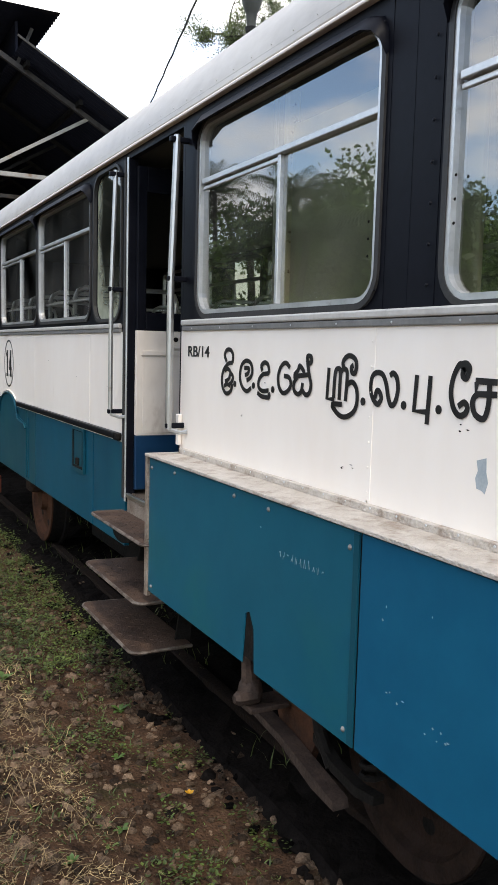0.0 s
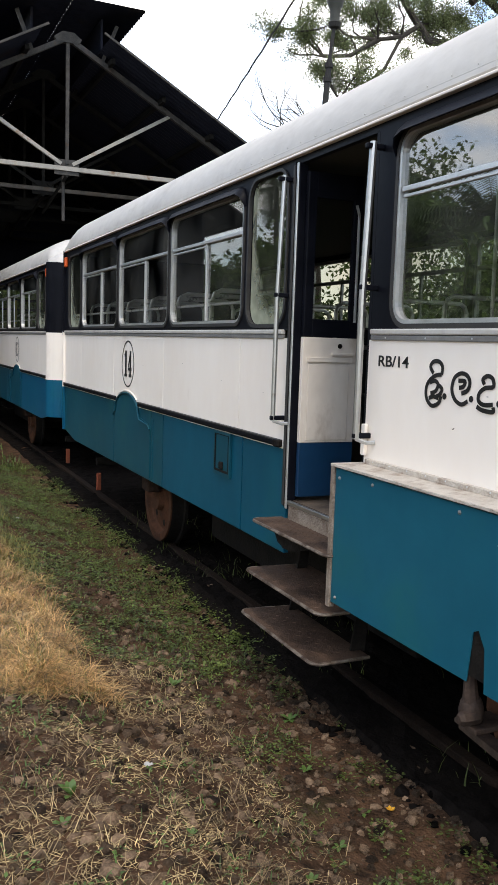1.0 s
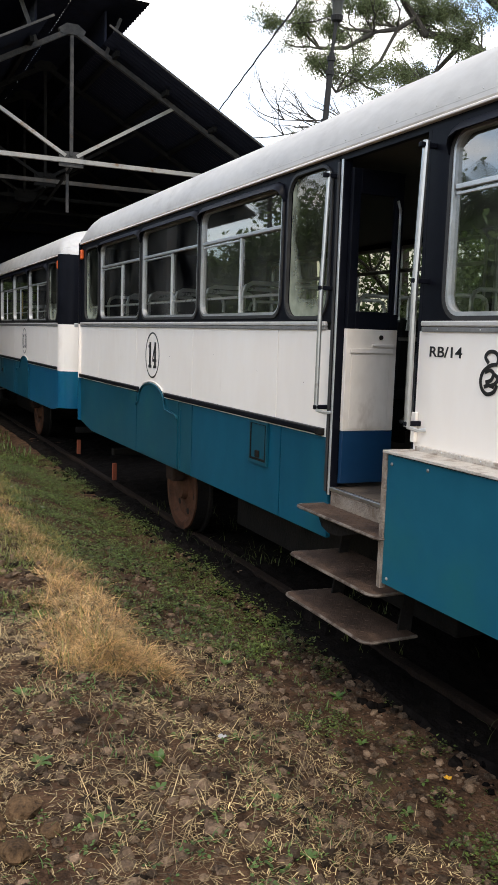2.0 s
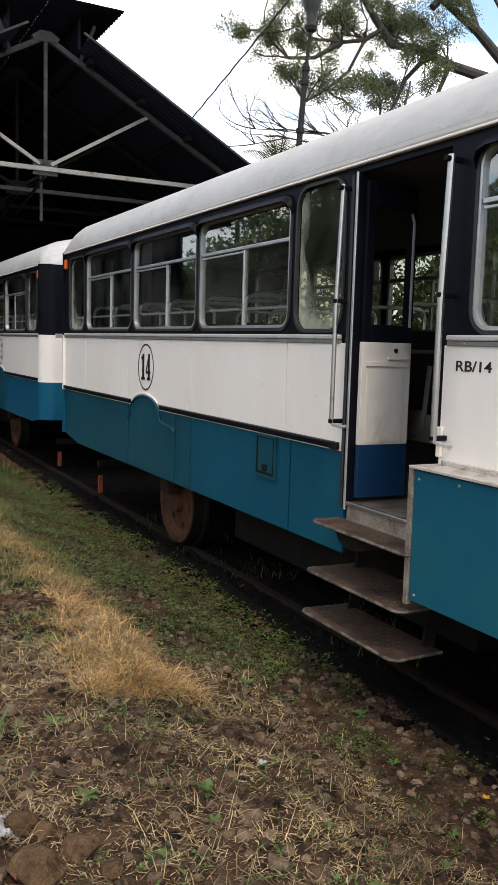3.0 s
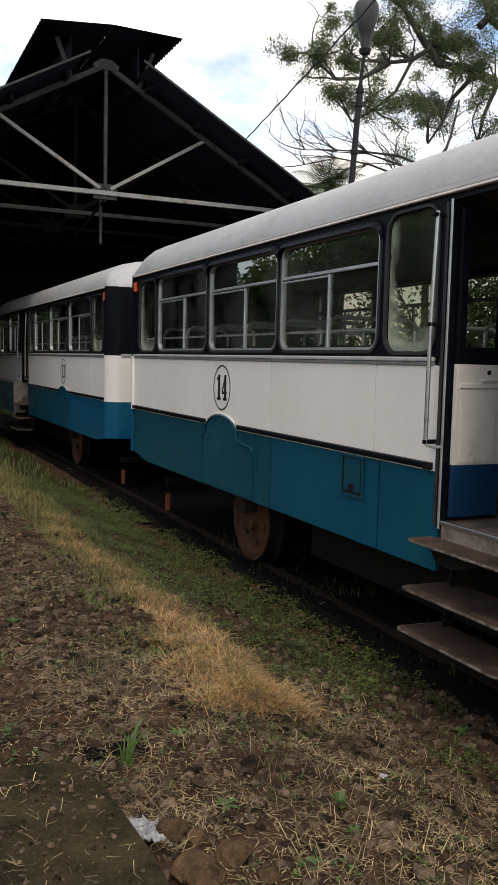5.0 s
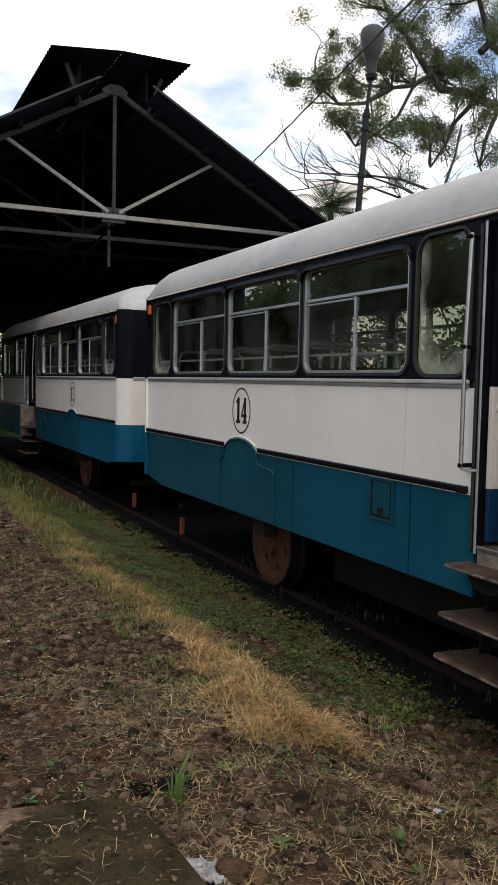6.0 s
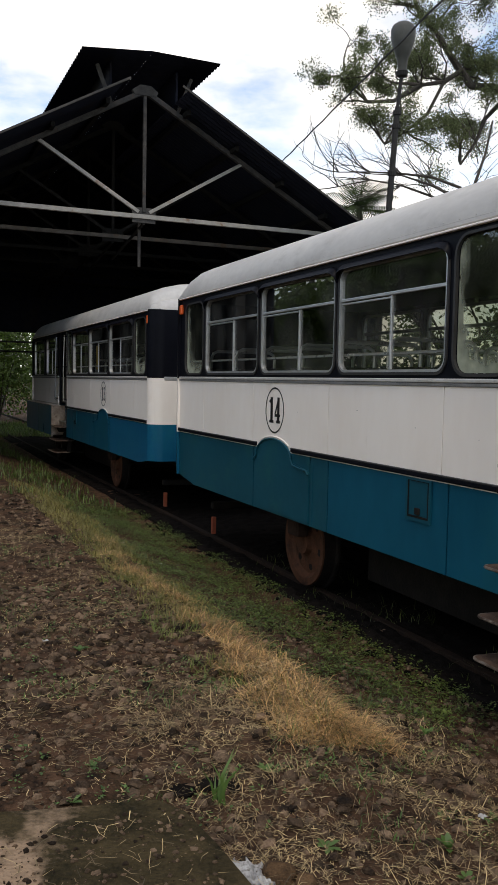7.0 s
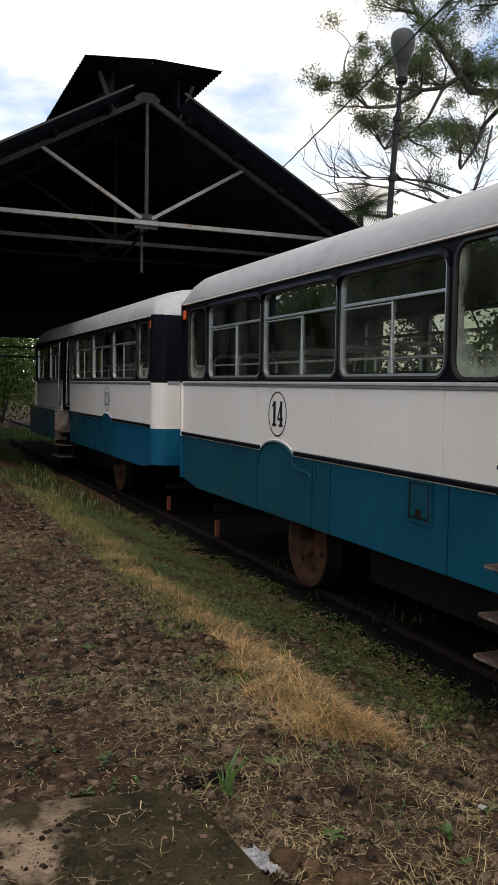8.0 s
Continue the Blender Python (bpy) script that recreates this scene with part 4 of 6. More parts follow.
def ribbon(bm, pts, w, x, closed=False):
    """A flat brush stroke in the plane of the flank, pts as (y, z)."""
    pts = [Vector(p) for p in pts]
    n = len(pts)
    L, R = [], []
    for i, p in enumerate(pts):
        a, b = (pts[i - 1], pts[(i + 1) % n]) if closed else (pts[max(i - 1, 0)], pts[min(i + 1, n - 1)])
        d = (b - a).normalized()
        q = Vector((-d.y, d.x)) * w / 2
        L.append([bm.verts.new((xx, p.x + q.x, p.y + q.y)) for xx in (x, x - 0.0012)])
        R.append([bm.verts.new((xx, p.x - q.x, p.y - q.y)) for xx in (x, x - 0.0012)])
    for i in range(n if closed else n - 1):
        j = (i + 1) % n
        bm.faces.new((L[i][1], L[j][1], R[j][1], R[i][1]))
        bm.faces.new((L[i][0], L[i][1], L[j][1], L[j][0]))
        bm.faces.new((R[i][0], R[j][0], R[j][1], R[i][1]))
    return bm


car_a, YA, near_a = rail_car(10.44, -1, 0.0, "white and blue bus-bodied rail car with an open doorway", "14")
car_b, YB, near_b = rail_car(12.0, 1, 0.10, "white and blue rail car standing half inside the shed", "13")

# ---- train shed ----
SHED_Y, SHED_X, SLOPE = 16.25, 2.93, 0.555
shed = thing("train_shed", (SHED_X, 22, 0), "dark open-ended steel train shed with a raised ridge vent", "train shed", kind="structure")
TR_Y = [SHED_Y + 2.35 * i for i in range(6)]
SPAN = 4.07


def strut(a, b, w, h, y, mat_, parent, name):
    """An angle bar between two points of a truss."""
    (x0, z0), (x1, z1) = a, b
    d = Vector((x1 - x0, z1 - z0)).normalized()
    q = Vector((-d.y, d.x)) * w / 2
    poly = [(x0 + q.x, z0 + q.y), (x1 + q.x, z1 + q.y), (x1 - q.x, z1 - q.y), (x0 - q.x, z0 - q.y)]
    return part(name, prism(bmesh.new(), poly, y - h / 2, y + h / 2, "y"), mat_, parent)


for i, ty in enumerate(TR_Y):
    # Trusses behind the first take darker colours for the shade inside.
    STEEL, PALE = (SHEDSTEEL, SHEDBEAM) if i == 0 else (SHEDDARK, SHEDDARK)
    TIE = SHEDBEAM if i == 0 else SHEDDIMRUST if i == 1 else SHEDDARK
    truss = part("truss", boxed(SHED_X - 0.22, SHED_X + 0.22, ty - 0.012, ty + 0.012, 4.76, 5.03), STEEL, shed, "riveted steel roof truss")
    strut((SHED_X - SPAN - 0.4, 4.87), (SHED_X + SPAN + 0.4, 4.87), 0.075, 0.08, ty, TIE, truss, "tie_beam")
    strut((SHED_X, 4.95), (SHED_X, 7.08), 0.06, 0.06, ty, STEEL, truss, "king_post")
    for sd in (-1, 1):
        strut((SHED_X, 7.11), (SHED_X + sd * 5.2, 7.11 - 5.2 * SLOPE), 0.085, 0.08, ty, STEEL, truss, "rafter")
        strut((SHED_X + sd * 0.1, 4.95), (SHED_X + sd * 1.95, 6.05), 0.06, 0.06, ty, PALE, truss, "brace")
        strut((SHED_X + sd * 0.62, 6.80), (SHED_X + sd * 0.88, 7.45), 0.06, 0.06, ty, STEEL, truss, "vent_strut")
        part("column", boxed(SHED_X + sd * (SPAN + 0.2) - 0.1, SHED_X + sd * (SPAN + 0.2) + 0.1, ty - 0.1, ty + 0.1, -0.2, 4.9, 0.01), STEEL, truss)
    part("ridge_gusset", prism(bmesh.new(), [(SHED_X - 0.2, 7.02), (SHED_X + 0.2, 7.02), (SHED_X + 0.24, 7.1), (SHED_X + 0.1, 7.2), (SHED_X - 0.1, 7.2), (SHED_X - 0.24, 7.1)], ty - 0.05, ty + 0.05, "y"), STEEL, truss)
for i, ty in enumerate(TR_Y[:-1]):
    strut_bm = swept([(SHED_X, ty, 4.75), (SHED_X, ty + 2.35, 4.4)], 0.03, 6)
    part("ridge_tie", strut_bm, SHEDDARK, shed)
part("hanger_rod", swept([(SHED_X, SHED_Y + 0.3, 4.8), (SHED_X, SHED_Y + 0.3, 4.0)], 0.03, 6), SHEDSTEEL, shed)


def corrugated(name, p0, along, down, length, fall, pitch, depth, parent, seg=4):
    """A corrugated sheet: ridges run down the fall, waves follow the length."""
    n = int(length / pitch * seg)
    al, dn = Vector(along).normalized(), Vector(down).normalized()
    up = al.cross(dn).normalized()
    if up.z < 0:
        up = -up
    vs, fs = [], []
    for i in range(n + 1):
        w = depth * math.sin(2 * math.pi * i / seg)
        base = Vector(p0) + al * (length * i / n) + up * w
        for lift in (0, 0.006):
            vs += [base + up * lift, base + dn * fall + up * lift]
    for i in range(n):
        a, b = 4 * i, 4 * i + 4
        fs += [(a, a + 1, b + 1, b), (a + 2, b + 2, b + 3, a + 3), (a, b, b + 2, a + 2), (a + 1, a + 3, b + 3, b + 1)]
    fs += [(0, 2, 3, 1), (4 * n, 4 * n + 1, 4 * n + 3, 4 * n + 2)]
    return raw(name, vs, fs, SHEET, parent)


VERGE, DEPTH = 15.5, 2.35 * 5 + 1.6
for sd in (-1, 1):
    x0 = SHED_X + sd * 0.57
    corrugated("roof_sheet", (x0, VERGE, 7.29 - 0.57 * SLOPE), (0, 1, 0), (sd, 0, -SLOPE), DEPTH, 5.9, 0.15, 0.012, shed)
    # purlins under the sheets
    for k in range(6):
        d = 0.75 + k * 0.95
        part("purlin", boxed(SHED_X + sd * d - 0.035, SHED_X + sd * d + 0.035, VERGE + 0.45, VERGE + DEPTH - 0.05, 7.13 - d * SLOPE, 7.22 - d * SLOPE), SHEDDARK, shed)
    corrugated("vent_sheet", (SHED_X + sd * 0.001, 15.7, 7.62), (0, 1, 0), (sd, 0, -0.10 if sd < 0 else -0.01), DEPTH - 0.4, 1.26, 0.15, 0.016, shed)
    strut((x0 - sd * 0.1, 7.30 - 0.47 * SLOPE), (x0 + sd * 5.1, 7.30 - 5.67 * SLOPE), 0.035, 0.03, VERGE - 0.02, SHEDSTEEL, shed, "verge_strip")
    # Board added only to keep sky light out of the ridge gap.
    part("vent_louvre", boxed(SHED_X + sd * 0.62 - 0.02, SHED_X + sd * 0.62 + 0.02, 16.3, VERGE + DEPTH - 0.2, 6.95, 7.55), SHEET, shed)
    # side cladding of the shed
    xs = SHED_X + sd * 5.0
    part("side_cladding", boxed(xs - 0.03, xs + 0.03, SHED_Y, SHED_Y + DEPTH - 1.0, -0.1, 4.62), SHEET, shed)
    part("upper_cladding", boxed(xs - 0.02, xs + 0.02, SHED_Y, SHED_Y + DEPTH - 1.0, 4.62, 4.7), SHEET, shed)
# far gable: clad above the track opening and on the side beyond it
GY = VERGE + DEPTH - 0.5
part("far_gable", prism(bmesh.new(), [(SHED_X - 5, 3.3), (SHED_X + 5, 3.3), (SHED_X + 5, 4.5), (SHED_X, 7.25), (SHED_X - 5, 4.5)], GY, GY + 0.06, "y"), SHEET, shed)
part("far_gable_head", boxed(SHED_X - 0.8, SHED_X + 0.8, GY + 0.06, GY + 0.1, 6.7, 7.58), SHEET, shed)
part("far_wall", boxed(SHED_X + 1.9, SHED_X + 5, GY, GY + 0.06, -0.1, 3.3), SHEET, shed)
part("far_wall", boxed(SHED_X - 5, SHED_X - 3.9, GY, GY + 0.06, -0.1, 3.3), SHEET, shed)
for z in (2.7, 3.0):
    part("gate_rail", boxed(SHED_X - 3.9, SHED_X + 1.9, GY + 0.02, GY + 0.06, z - 0.03, z + 0.03), SHEDSTEEL, shed)

# ---- seats inside the cars ----
def seat_set(at, label):
    """A double bus seat with a chrome grab loop, facing the numbered end."""
    x, y, z = at
    t = thing("bus_seat", at, label, "seat", "seats in the rail cars")
    part("seat_cushion", boxed(x - 0.42, x + 0.42, y - 0.2, y + 0.2, z + 0.36, z + 0.46, 0.03), SEATCLOTH, t)
    bm = bmesh.new()
    prism(bm, [(y - 0.2, z + 0.45), (y - 0.27, z + 0.98), (y - 0.22, z + 1.0), (y - 0.13, z + 0.46)], x - 0.42, x + 0.42)
    part("seat_back", bm, SEATCLOTH, t)
    part("seat_pedestal", boxed(x - 0.3, x - 0.24, y - 0.12, y + 0.12, z, z + 0.37, 0.006), DARKSTEEL, t)
    part("seat_pedestal", boxed(x + 0.24, x + 0.3, y - 0.12, y + 0.12, z, z + 0.37, 0.006), DARKSTEEL, t)
    loop = [(x - 0.38, y - 0.26, z + 0.9), (x - 0.38, y - 0.265, z + 1.12), (x - 0.36, y - 0.265, z + 1.17), (x - 0.31, y - 0.265, z + 1.195), (x + 0.31, y - 0.265, z + 1.195), (x + 0.36, y - 0.265, z + 1.17), (x + 0.38, y - 0.265, z + 1.12), (x + 0.38, y - 0.26, z + 0.9)]
    part("grab_loop", swept(loop, 0.017, 8), TUBE, t)
    return t


first_seat = seat_set((SIDE + 0.52, 6.41, FLOOR), "dark vinyl double seat with a chrome grab loop")
for k in range(1, 6):
    copy_thing(first_seat, pose(SIDE + 0.52, 6.41 + 0.72 * k, FLOOR))
for k in range(6):
    copy_thing(first_seat, pose(FAR - 0.52, 5.6 + 0.74 * k, FLOOR))
for k in range(6):
    copy_thing(first_seat, pose(SIDE + 0.62, 12.6 + 0.7 * k, FLOOR))
for car, Y, near, y0, y1 in ((car_a, YA, near_a, 0.3, 5.15), (car_b, YB, near_b, 0.3, 5.15)):
    part("window_bar", swept([(near + 0.07, Y(y0), 2.115), (near + 0.07, Y(y1), 2.115)], 0.011, 6), TUBE, car)

# ---- lettering ----
def arc(cx, cz, rx, rz, a0, a1, n=18):
    return [(cx + rx * math.cos(radians(a0 + (a1 - a0) * i / n)), cz + rz * math.sin(radians(a0 + (a1 - a0) * i / n))) for i in range(n + 1)]


def letter(name, y0, y1, z0, z1, strokes, w, x, parent, dots=()):
    """One painted letter: strokes in a unit box that spans y0 (left) to y1, z0 to z1."""
    bm = bmesh.new()
    for k, st in enumerate(strokes):
        ribbon(bm, [(y0 + (y1 - y0) * a, z0 + (z1 - z0) * b) for a, b in st], w, x - 0.00012 * k)
    for yd, zd, r in dots:
        prism(bm, [(yd + r * math.cos(radians(30 * i)), zd + r * math.sin(radians(30 * i))) for i in range(12)], x - 0.0012, x)
    me_part = part(name, bm, INK, parent)
    return me_part


def bend(pts, n=5):
    """A smooth brush line through a few points."""
    p = [Vector(q) for q in (pts[0], *pts, pts[-1])]
    out = []
    for a, b, c, d in zip(p, p[1:], p[2:], p[3:]):
        for k in range(n):
            t = k / n
            out.append(tuple(0.5 * (2 * b + (c - a) * t + (2 * a - 5 * b + 4 * c - d) * t * t + (3 * b - a - 3 * c + d) * t ** 3)))
    return out + [tuple(pts[-1])]


LX, LW = near_a - 0.0019, 0.0165
letter("painted_letter", 3.386, 3.281, 1.640, 1.814, [bend([(0.42, 0.73), (0.21, 0.88), (0.4, 1), (0.74, 1), (0.95, 0.89), (0.92, 0.72)]), bend([(0.92, 0.72), (0.52, 0.68), (0.13, 0.53), (-0, 0.32), (0.12, 0.11), (0.44, 0), (0.83, 0.08), (0.96, 0.24)]), bend([(0.24, 0.52), (0.53, 0.57), (0.74, 0.49), (0.61, 0.34), (0.3, 0.28)]), bend([(0.79, 0.48), (1, 0.39), (0.87, 0.27), (0.67, 0.22)]), [(0.22, 0.17), (0.51, 0.22), (0.82, 0.18)]], LW, LX, car_a, [(3.264, 1.682, 0.0125)])
letter("painted_letter", 3.220, 3.115, 1.659, 1.775, [bend([(0.94, 0.13), (0.59, 0), (0.21, 0.13), (-0, 0.45), (0.11, 0.83), (0.48, 1), (0.85, 0.93), (1, 0.7), (0.88, 0.47), (0.56, 0.35)]), bend([(0.35, 0.76), (0.72, 0.75), (0.64, 0.58), (0.41, 0.53)])], LW, LX, car_a, [(3.103, 1.683, 0.0125)])
letter("painted_letter", 3.069, 2.978, 1.646, 1.772, [bend([(0.4, 0.75), (0.29, 0.9), (0.57, 1), (0.87, 0.93), (0.93, 0.71), (0.45, 0.65), (0.12, 0.49), (0.09, 0.28), (0.4, 0.17), (0.98, 0.2)]), bend([(-0, 0.1), (0.36, 0.01), (1, 0), (0.99, 0.13)])], LW, LX, car_a, [(2.950, 1.676, 0.0125)])
letter("painted_letter", 2.911, 2.819, 1.668, 1.774, [bend([(0.91, 0.84), (0.6, 1), (0.25, 0.9), (-0, 0.58), (0.08, 0.2), (0.4, 0), (0.79, 0.09), (1, 0.31), (0.85, 0.53), (0.46, 0.57)])], LW, LX, car_a)
letter("painted_letter", 2.801, 2.683, 1.670, 1.799, [bend([(0.03, 0.5), (0.25, 0.63), (0.34, 0.75), (0.53, 0.65), (0.61, 0.53)]), [(-0, 0.46), (0.83, 0.53)], bend([(0.23, 0.45), (0.04, 0.29), (0.06, 0.09), (0.29, 0), (0.48, 0.1), (0.53, 0.31)]), bend([(0.54, 0.11), (0.71, 0.01), (0.92, 0.06), (1, 0.27), (0.92, 0.47), (0.81, 0.74), (0.76, 0.99), (0.95, 1), (0.99, 0.87), (0.84, 0.82)])], LW, LX, car_a)
letter("painted_letter", 2.581, 2.409, 1.615, 1.806, [[(0.04, 0.79), (-0, 0.27), (0.26, 0.27)], bend([(0.23, 0.29), (0.26, 0.7), (0.35, 0.78), (0.43, 0.72), (0.42, 0.27)]), bend([(0.43, 0.72), (0.54, 0.78), (0.66, 0.71), (0.63, 0.26)]), bend([(0.56, 0.78), (0.51, 0.88), (0.6, 0.97), (0.74, 1), (0.91, 0.94), (0.95, 0.83), (0.91, 0.73), (0.82, 0.73), (0.79, 0.81), (0.86, 0.85)]), bend([(0.65, 0.52), (0.83, 0.58), (0.98, 0.47), (1, 0.24), (0.87, 0.08), (0.6, 0), (0.37, 0.05), (0.19, 0.18), (0.53, 0.2)])], LW, LX, car_a, [(2.377, 1.670, 0.0125)])
letter("painted_letter", 2.339, 2.206, 1.667, 1.760, [bend([(0.17, 0.18), (0.23, 0.41), (0.33, 0.4), (0.41, 0.19), (0.29, 0), (0.16, 0.08), (0.04, 0.27), (-0, 0.53), (0.05, 0.86), (0.22, 0.99), (0.43, 0.94), (0.57, 0.66), (0.67, 0.23), (0.78, 0.01), (0.92, 0.13), (1, 0.52), (0.94, 0.87), (0.81, 1), (0.7, 0.92)])], LW, LX, car_a, [(2.177, 1.672, 0.0125)])
letter("painted_letter", 2.130, 2.065, 1.628, 1.759, [[(0.11, 1), (-0, 0.25), (0.89, 0.25)], [(1, 1), (0.89, 0)]], LW, LX, car_a, [(2.026, 1.671, 0.0125)])
letter("painted_letter", 1.980, 1.914, 1.662, 1.795, [bend([(0.65, 0.86), (0.8, 0.92), (0.97, 0.86), (0.86, 0.72), (0.64, 0.76), (0.65, 0.91), (0.44, 0.98), (0.12, 0.74), (-0, 0.43), (0.18, 0.14), (0.53, 0), (0.88, 0.05), (0.98, 0.17), (0.79, 0.26), (0.47, 0.17)]), bend([(0.98, 0.83), (1, 0.92), (0.79, 1), (0.45, 0.96)])], LW, LX, car_a)
letter("painted_letter", 1.897, 1.811, 1.660, 1.753, [[(0.14, 0.97), (0.13, 0.65), (1, 0.67)], [(0.09, 1), (0.99, 0.99)], bend([(0.67, 0.98), (0.67, 0.43), (0.57, 0.08), (0.4, 0), (0.12, 0.12), (-0, 0.39), (0.08, 0.57), (0.24, 0.66)])], LW, LX, car_a)
text_part("painted_marking", "RB/14", 0.066, 3.752, 1.782, LX, 1, car_a, 1.46, 0.0008)


def number_disc(car, Y, near, sgn, second):
    """The car's number in a painted ring."""
    yc, zc, x = Y(2.68), 1.652, near - 0.0012
    bm = bmesh.new()
    ribbon(bm, [(yc + 0.186 * math.cos(a), zc + 0.196 * math.sin(a)) for a in [2 * math.pi * i / 48 for i in range(48)]], 0.014, x, True)
    part("number_ring", bm, INK, car)
    w = 0.048
    bm = bmesh.new()
    L, R, B, T = yc + 0.108, yc + 0.018, zc - 0.112, zc + 0.115
    ribbon(bm, [((L + R) / 2, B), ((L + R) / 2, T)], w, x)
    ribbon(bm, [(L, B + 0.012), (R, B + 0.012)], 0.024, x - 0.0002)
    ribbon(bm, [(L, T - 0.045), ((L + R) / 2, T - 0.014)], 0.026, x - 0.0002)
    part("painted_digit", bm, INK, car)
    bm = bmesh.new()
    L, R = yc - 0.005, yc - 0.118
    if second == "4":
        ribbon(bm, [(R + 0.04, B), (R + 0.04, T)], 0.044, x)
        ribbon(bm, [(R + 0.04, T - 0.008), (L - 0.006, B + 0.075)], 0.022, x - 0.0002)
        ribbon(bm, [(L, B + 0.068), (R, B + 0.068)], 0.024, x - 0.0004)
        ribbon(bm, [(L - 0.03, B + 0.012), (R, B + 0.012)], 0.024, x - 0.0006)
    else:
        c = (L + R) / 2
        ribbon(bm, [(c - 0.042 * math.cos(a), T - 0.062 + 0.05 * math.sin(a)) for a in [radians(155 - i * 12) for i in range(21)]], 0.028, x)
        ribbon(bm, [(c - 0.046 * math.cos(a), B + 0.066 + 0.054 * math.sin(a)) for a in [radians(85 - i * 12) for i in range(21)]], 0.03, x - 0.0002)
    part("painted_digit", bm, INK, car)


number_disc(car_a, YA, near_a, -1, "4")
number_disc(car_b, YB, near_b, 1, "3")
# peeled patch on the flank
PEEL = surf("peeled_paint", (0.28, 0.33, 0.36), (0.42, 0.46, 0.48), 20, 0.6)
part("paint_peel", prism(bmesh.new(), [(1.872, 1.555), (1.838, 1.565), (1.836, 1.53), (1.828, 1.505), (1.838, 1.475), (1.850, 1.482), (1.868, 1.485), (1.874, 1.51), (1.866, 1.53)], near_a - 0.0008, near_a), PEEL, car_a, "bare grey patch of peeled paint")

# ---- gear under the locker box: lever, spring and brake blocks ----
lev = part("sand_lever", sweep(bmesh.new(), [(1.602, 2.862, 0.87), (1.612, 2.862, 0.74), (1.625, 2.865, 0.63)], 0.010, 8, 0.030), GEARSTEEL, car_a, "tapered grimy lever with a bolted knuckle")
part("lever_knuckle", lathe(bmesh.new(), [(-0.045, 0.02), (-0.035, 0.04), (0.0, 0.046), (0.03, 0.04), (0.05, 0.03)], (1.632, 2.868, 0.595), "z", 14), GEARSTEEL, lev, smooth=True)
part("lever_bolt", lathe(bmesh.new(), [(-0.05, 0.016), (-0.035, 0.026), (0.03, 0.026)], (1.605, 2.84, 0.585), "x", 6), GEARSTEEL, lev)
part("lever_foot", boxed(1.60, 1.76, 2.80, 2.92, 0.535, 0.555, 0.005), GEARSTEEL, lev)
part("gear_plate", prism(bmesh.new(), [(2.95, 0.70), (2.66, 0.70), (2.62, 0.50), (2.68, 0.38), (2.88, 0.44), (2.95, 0.55)], 1.77, 1.80), WHEELRUST, car_a, "rust-brown gear plate under the locker")
spr = part("spring_plate", prism(bmesh.new(), [(3.02, 0.475), (2.78, 0.455), (2.55, 0.41), (2.42, 0.385), (2.41, 0.355), (2.55, 0.365), (2.78, 0.425), (3.02, 0.45)], 1.705, 1.765), GEARSTEEL, car_a, "long brown spring plate over the rail")
part("spring_leaf", prism(bmesh.new(), [(2.62, 0.52), (2.50, 0.47), (2.36, 0.455), (2.26, 0.47), (2.26, 0.44), (2.36, 0.42), (2.50, 0.435), (2.62, 0.49)], 1.75, 1.79), DARKSTEEL, spr)
part("spring_strap", sweep(bmesh.new(), [(1.76, 2.64, 0.66), (1.765, 2.60, 0.53), (1.765, 2.52, 0.44)], 0.022, 8), DARKSTEEL, spr)
part("brake_spring", sweep(bmesh.new(), [(1.82 + 0.04 * math.cos(i * 0.7), 2.36 + 0.04 * math.sin(i * 0.7), 0.46 + i * 0.004) for i in range(52)], 0.010, 6), DARKSTEEL, car_a)

# ---- slab, rubble, litter ----
slab = bmesh.new()
edge = [(-0.50, 1.2), (-0.47, 2.4), (-0.455, 3.0), (-0.475, 3.3), (-0.505, 3.55), (-0.57, 3.66), (-0.9, 3.72), (-1.15, 3.78), (-2.6, 3.9), (-2.6, 1.2)]
prism(slab, edge, 0.30, 0.472, "z")
slab_ob = part("concrete_slab", slab, CONCRETE)
tagged(slab_ob, "low mossy concrete slab strewn with dry stalks", "slab", kind="structure")
rng = random.Random(5)


def lump(name, at, r, mat_, label, category, squash=0.6, group="", seed=0):
    """A broken stone: a roughened, flattened ball with flat facets."""
    bm = bmesh.new()
    bmesh.ops.create_icosphere(bm, subdivisions=2, radius=1)
    for v in bm.verts:
        n = 1 + 0.35 * noise.noise(v.co * 1.1 + Vector((seed, seed * 1.7, 0))) + 0.22 * noise.noise(v.co * 2.6 + Vector((0, seed, 2)))
        v.co = Vector((v.co.x * n * r, v.co.y * n * r * 1.15, v.co.z * n * r * squash))
    bmesh.ops.translate(bm, vec=Vector(at), verts=bm.verts)
    ob = part(name, bm, mat_, None, smooth=True, sharp=0.5)
    return tagged(ob, label, category, group)


for i, (x, y, r) in enumerate(((-0.35, 2.90, 0.075), (-0.215, 2.97, 0.055), (-0.335, 3.17, 0.05), (-0.42, 2.80, 0.05), (-0.27, 2.76, 0.045), (-0.29, 3.08, 0.035), (-0.16, 2.85, 0.03))):
    lump("brick_rubble", (x, y, ground_z(x, y) + r * 0.3), r, BRICK, "weathered reddish-brown broken brick lump", "rubble", 0.6, "rubble by the slab", i)
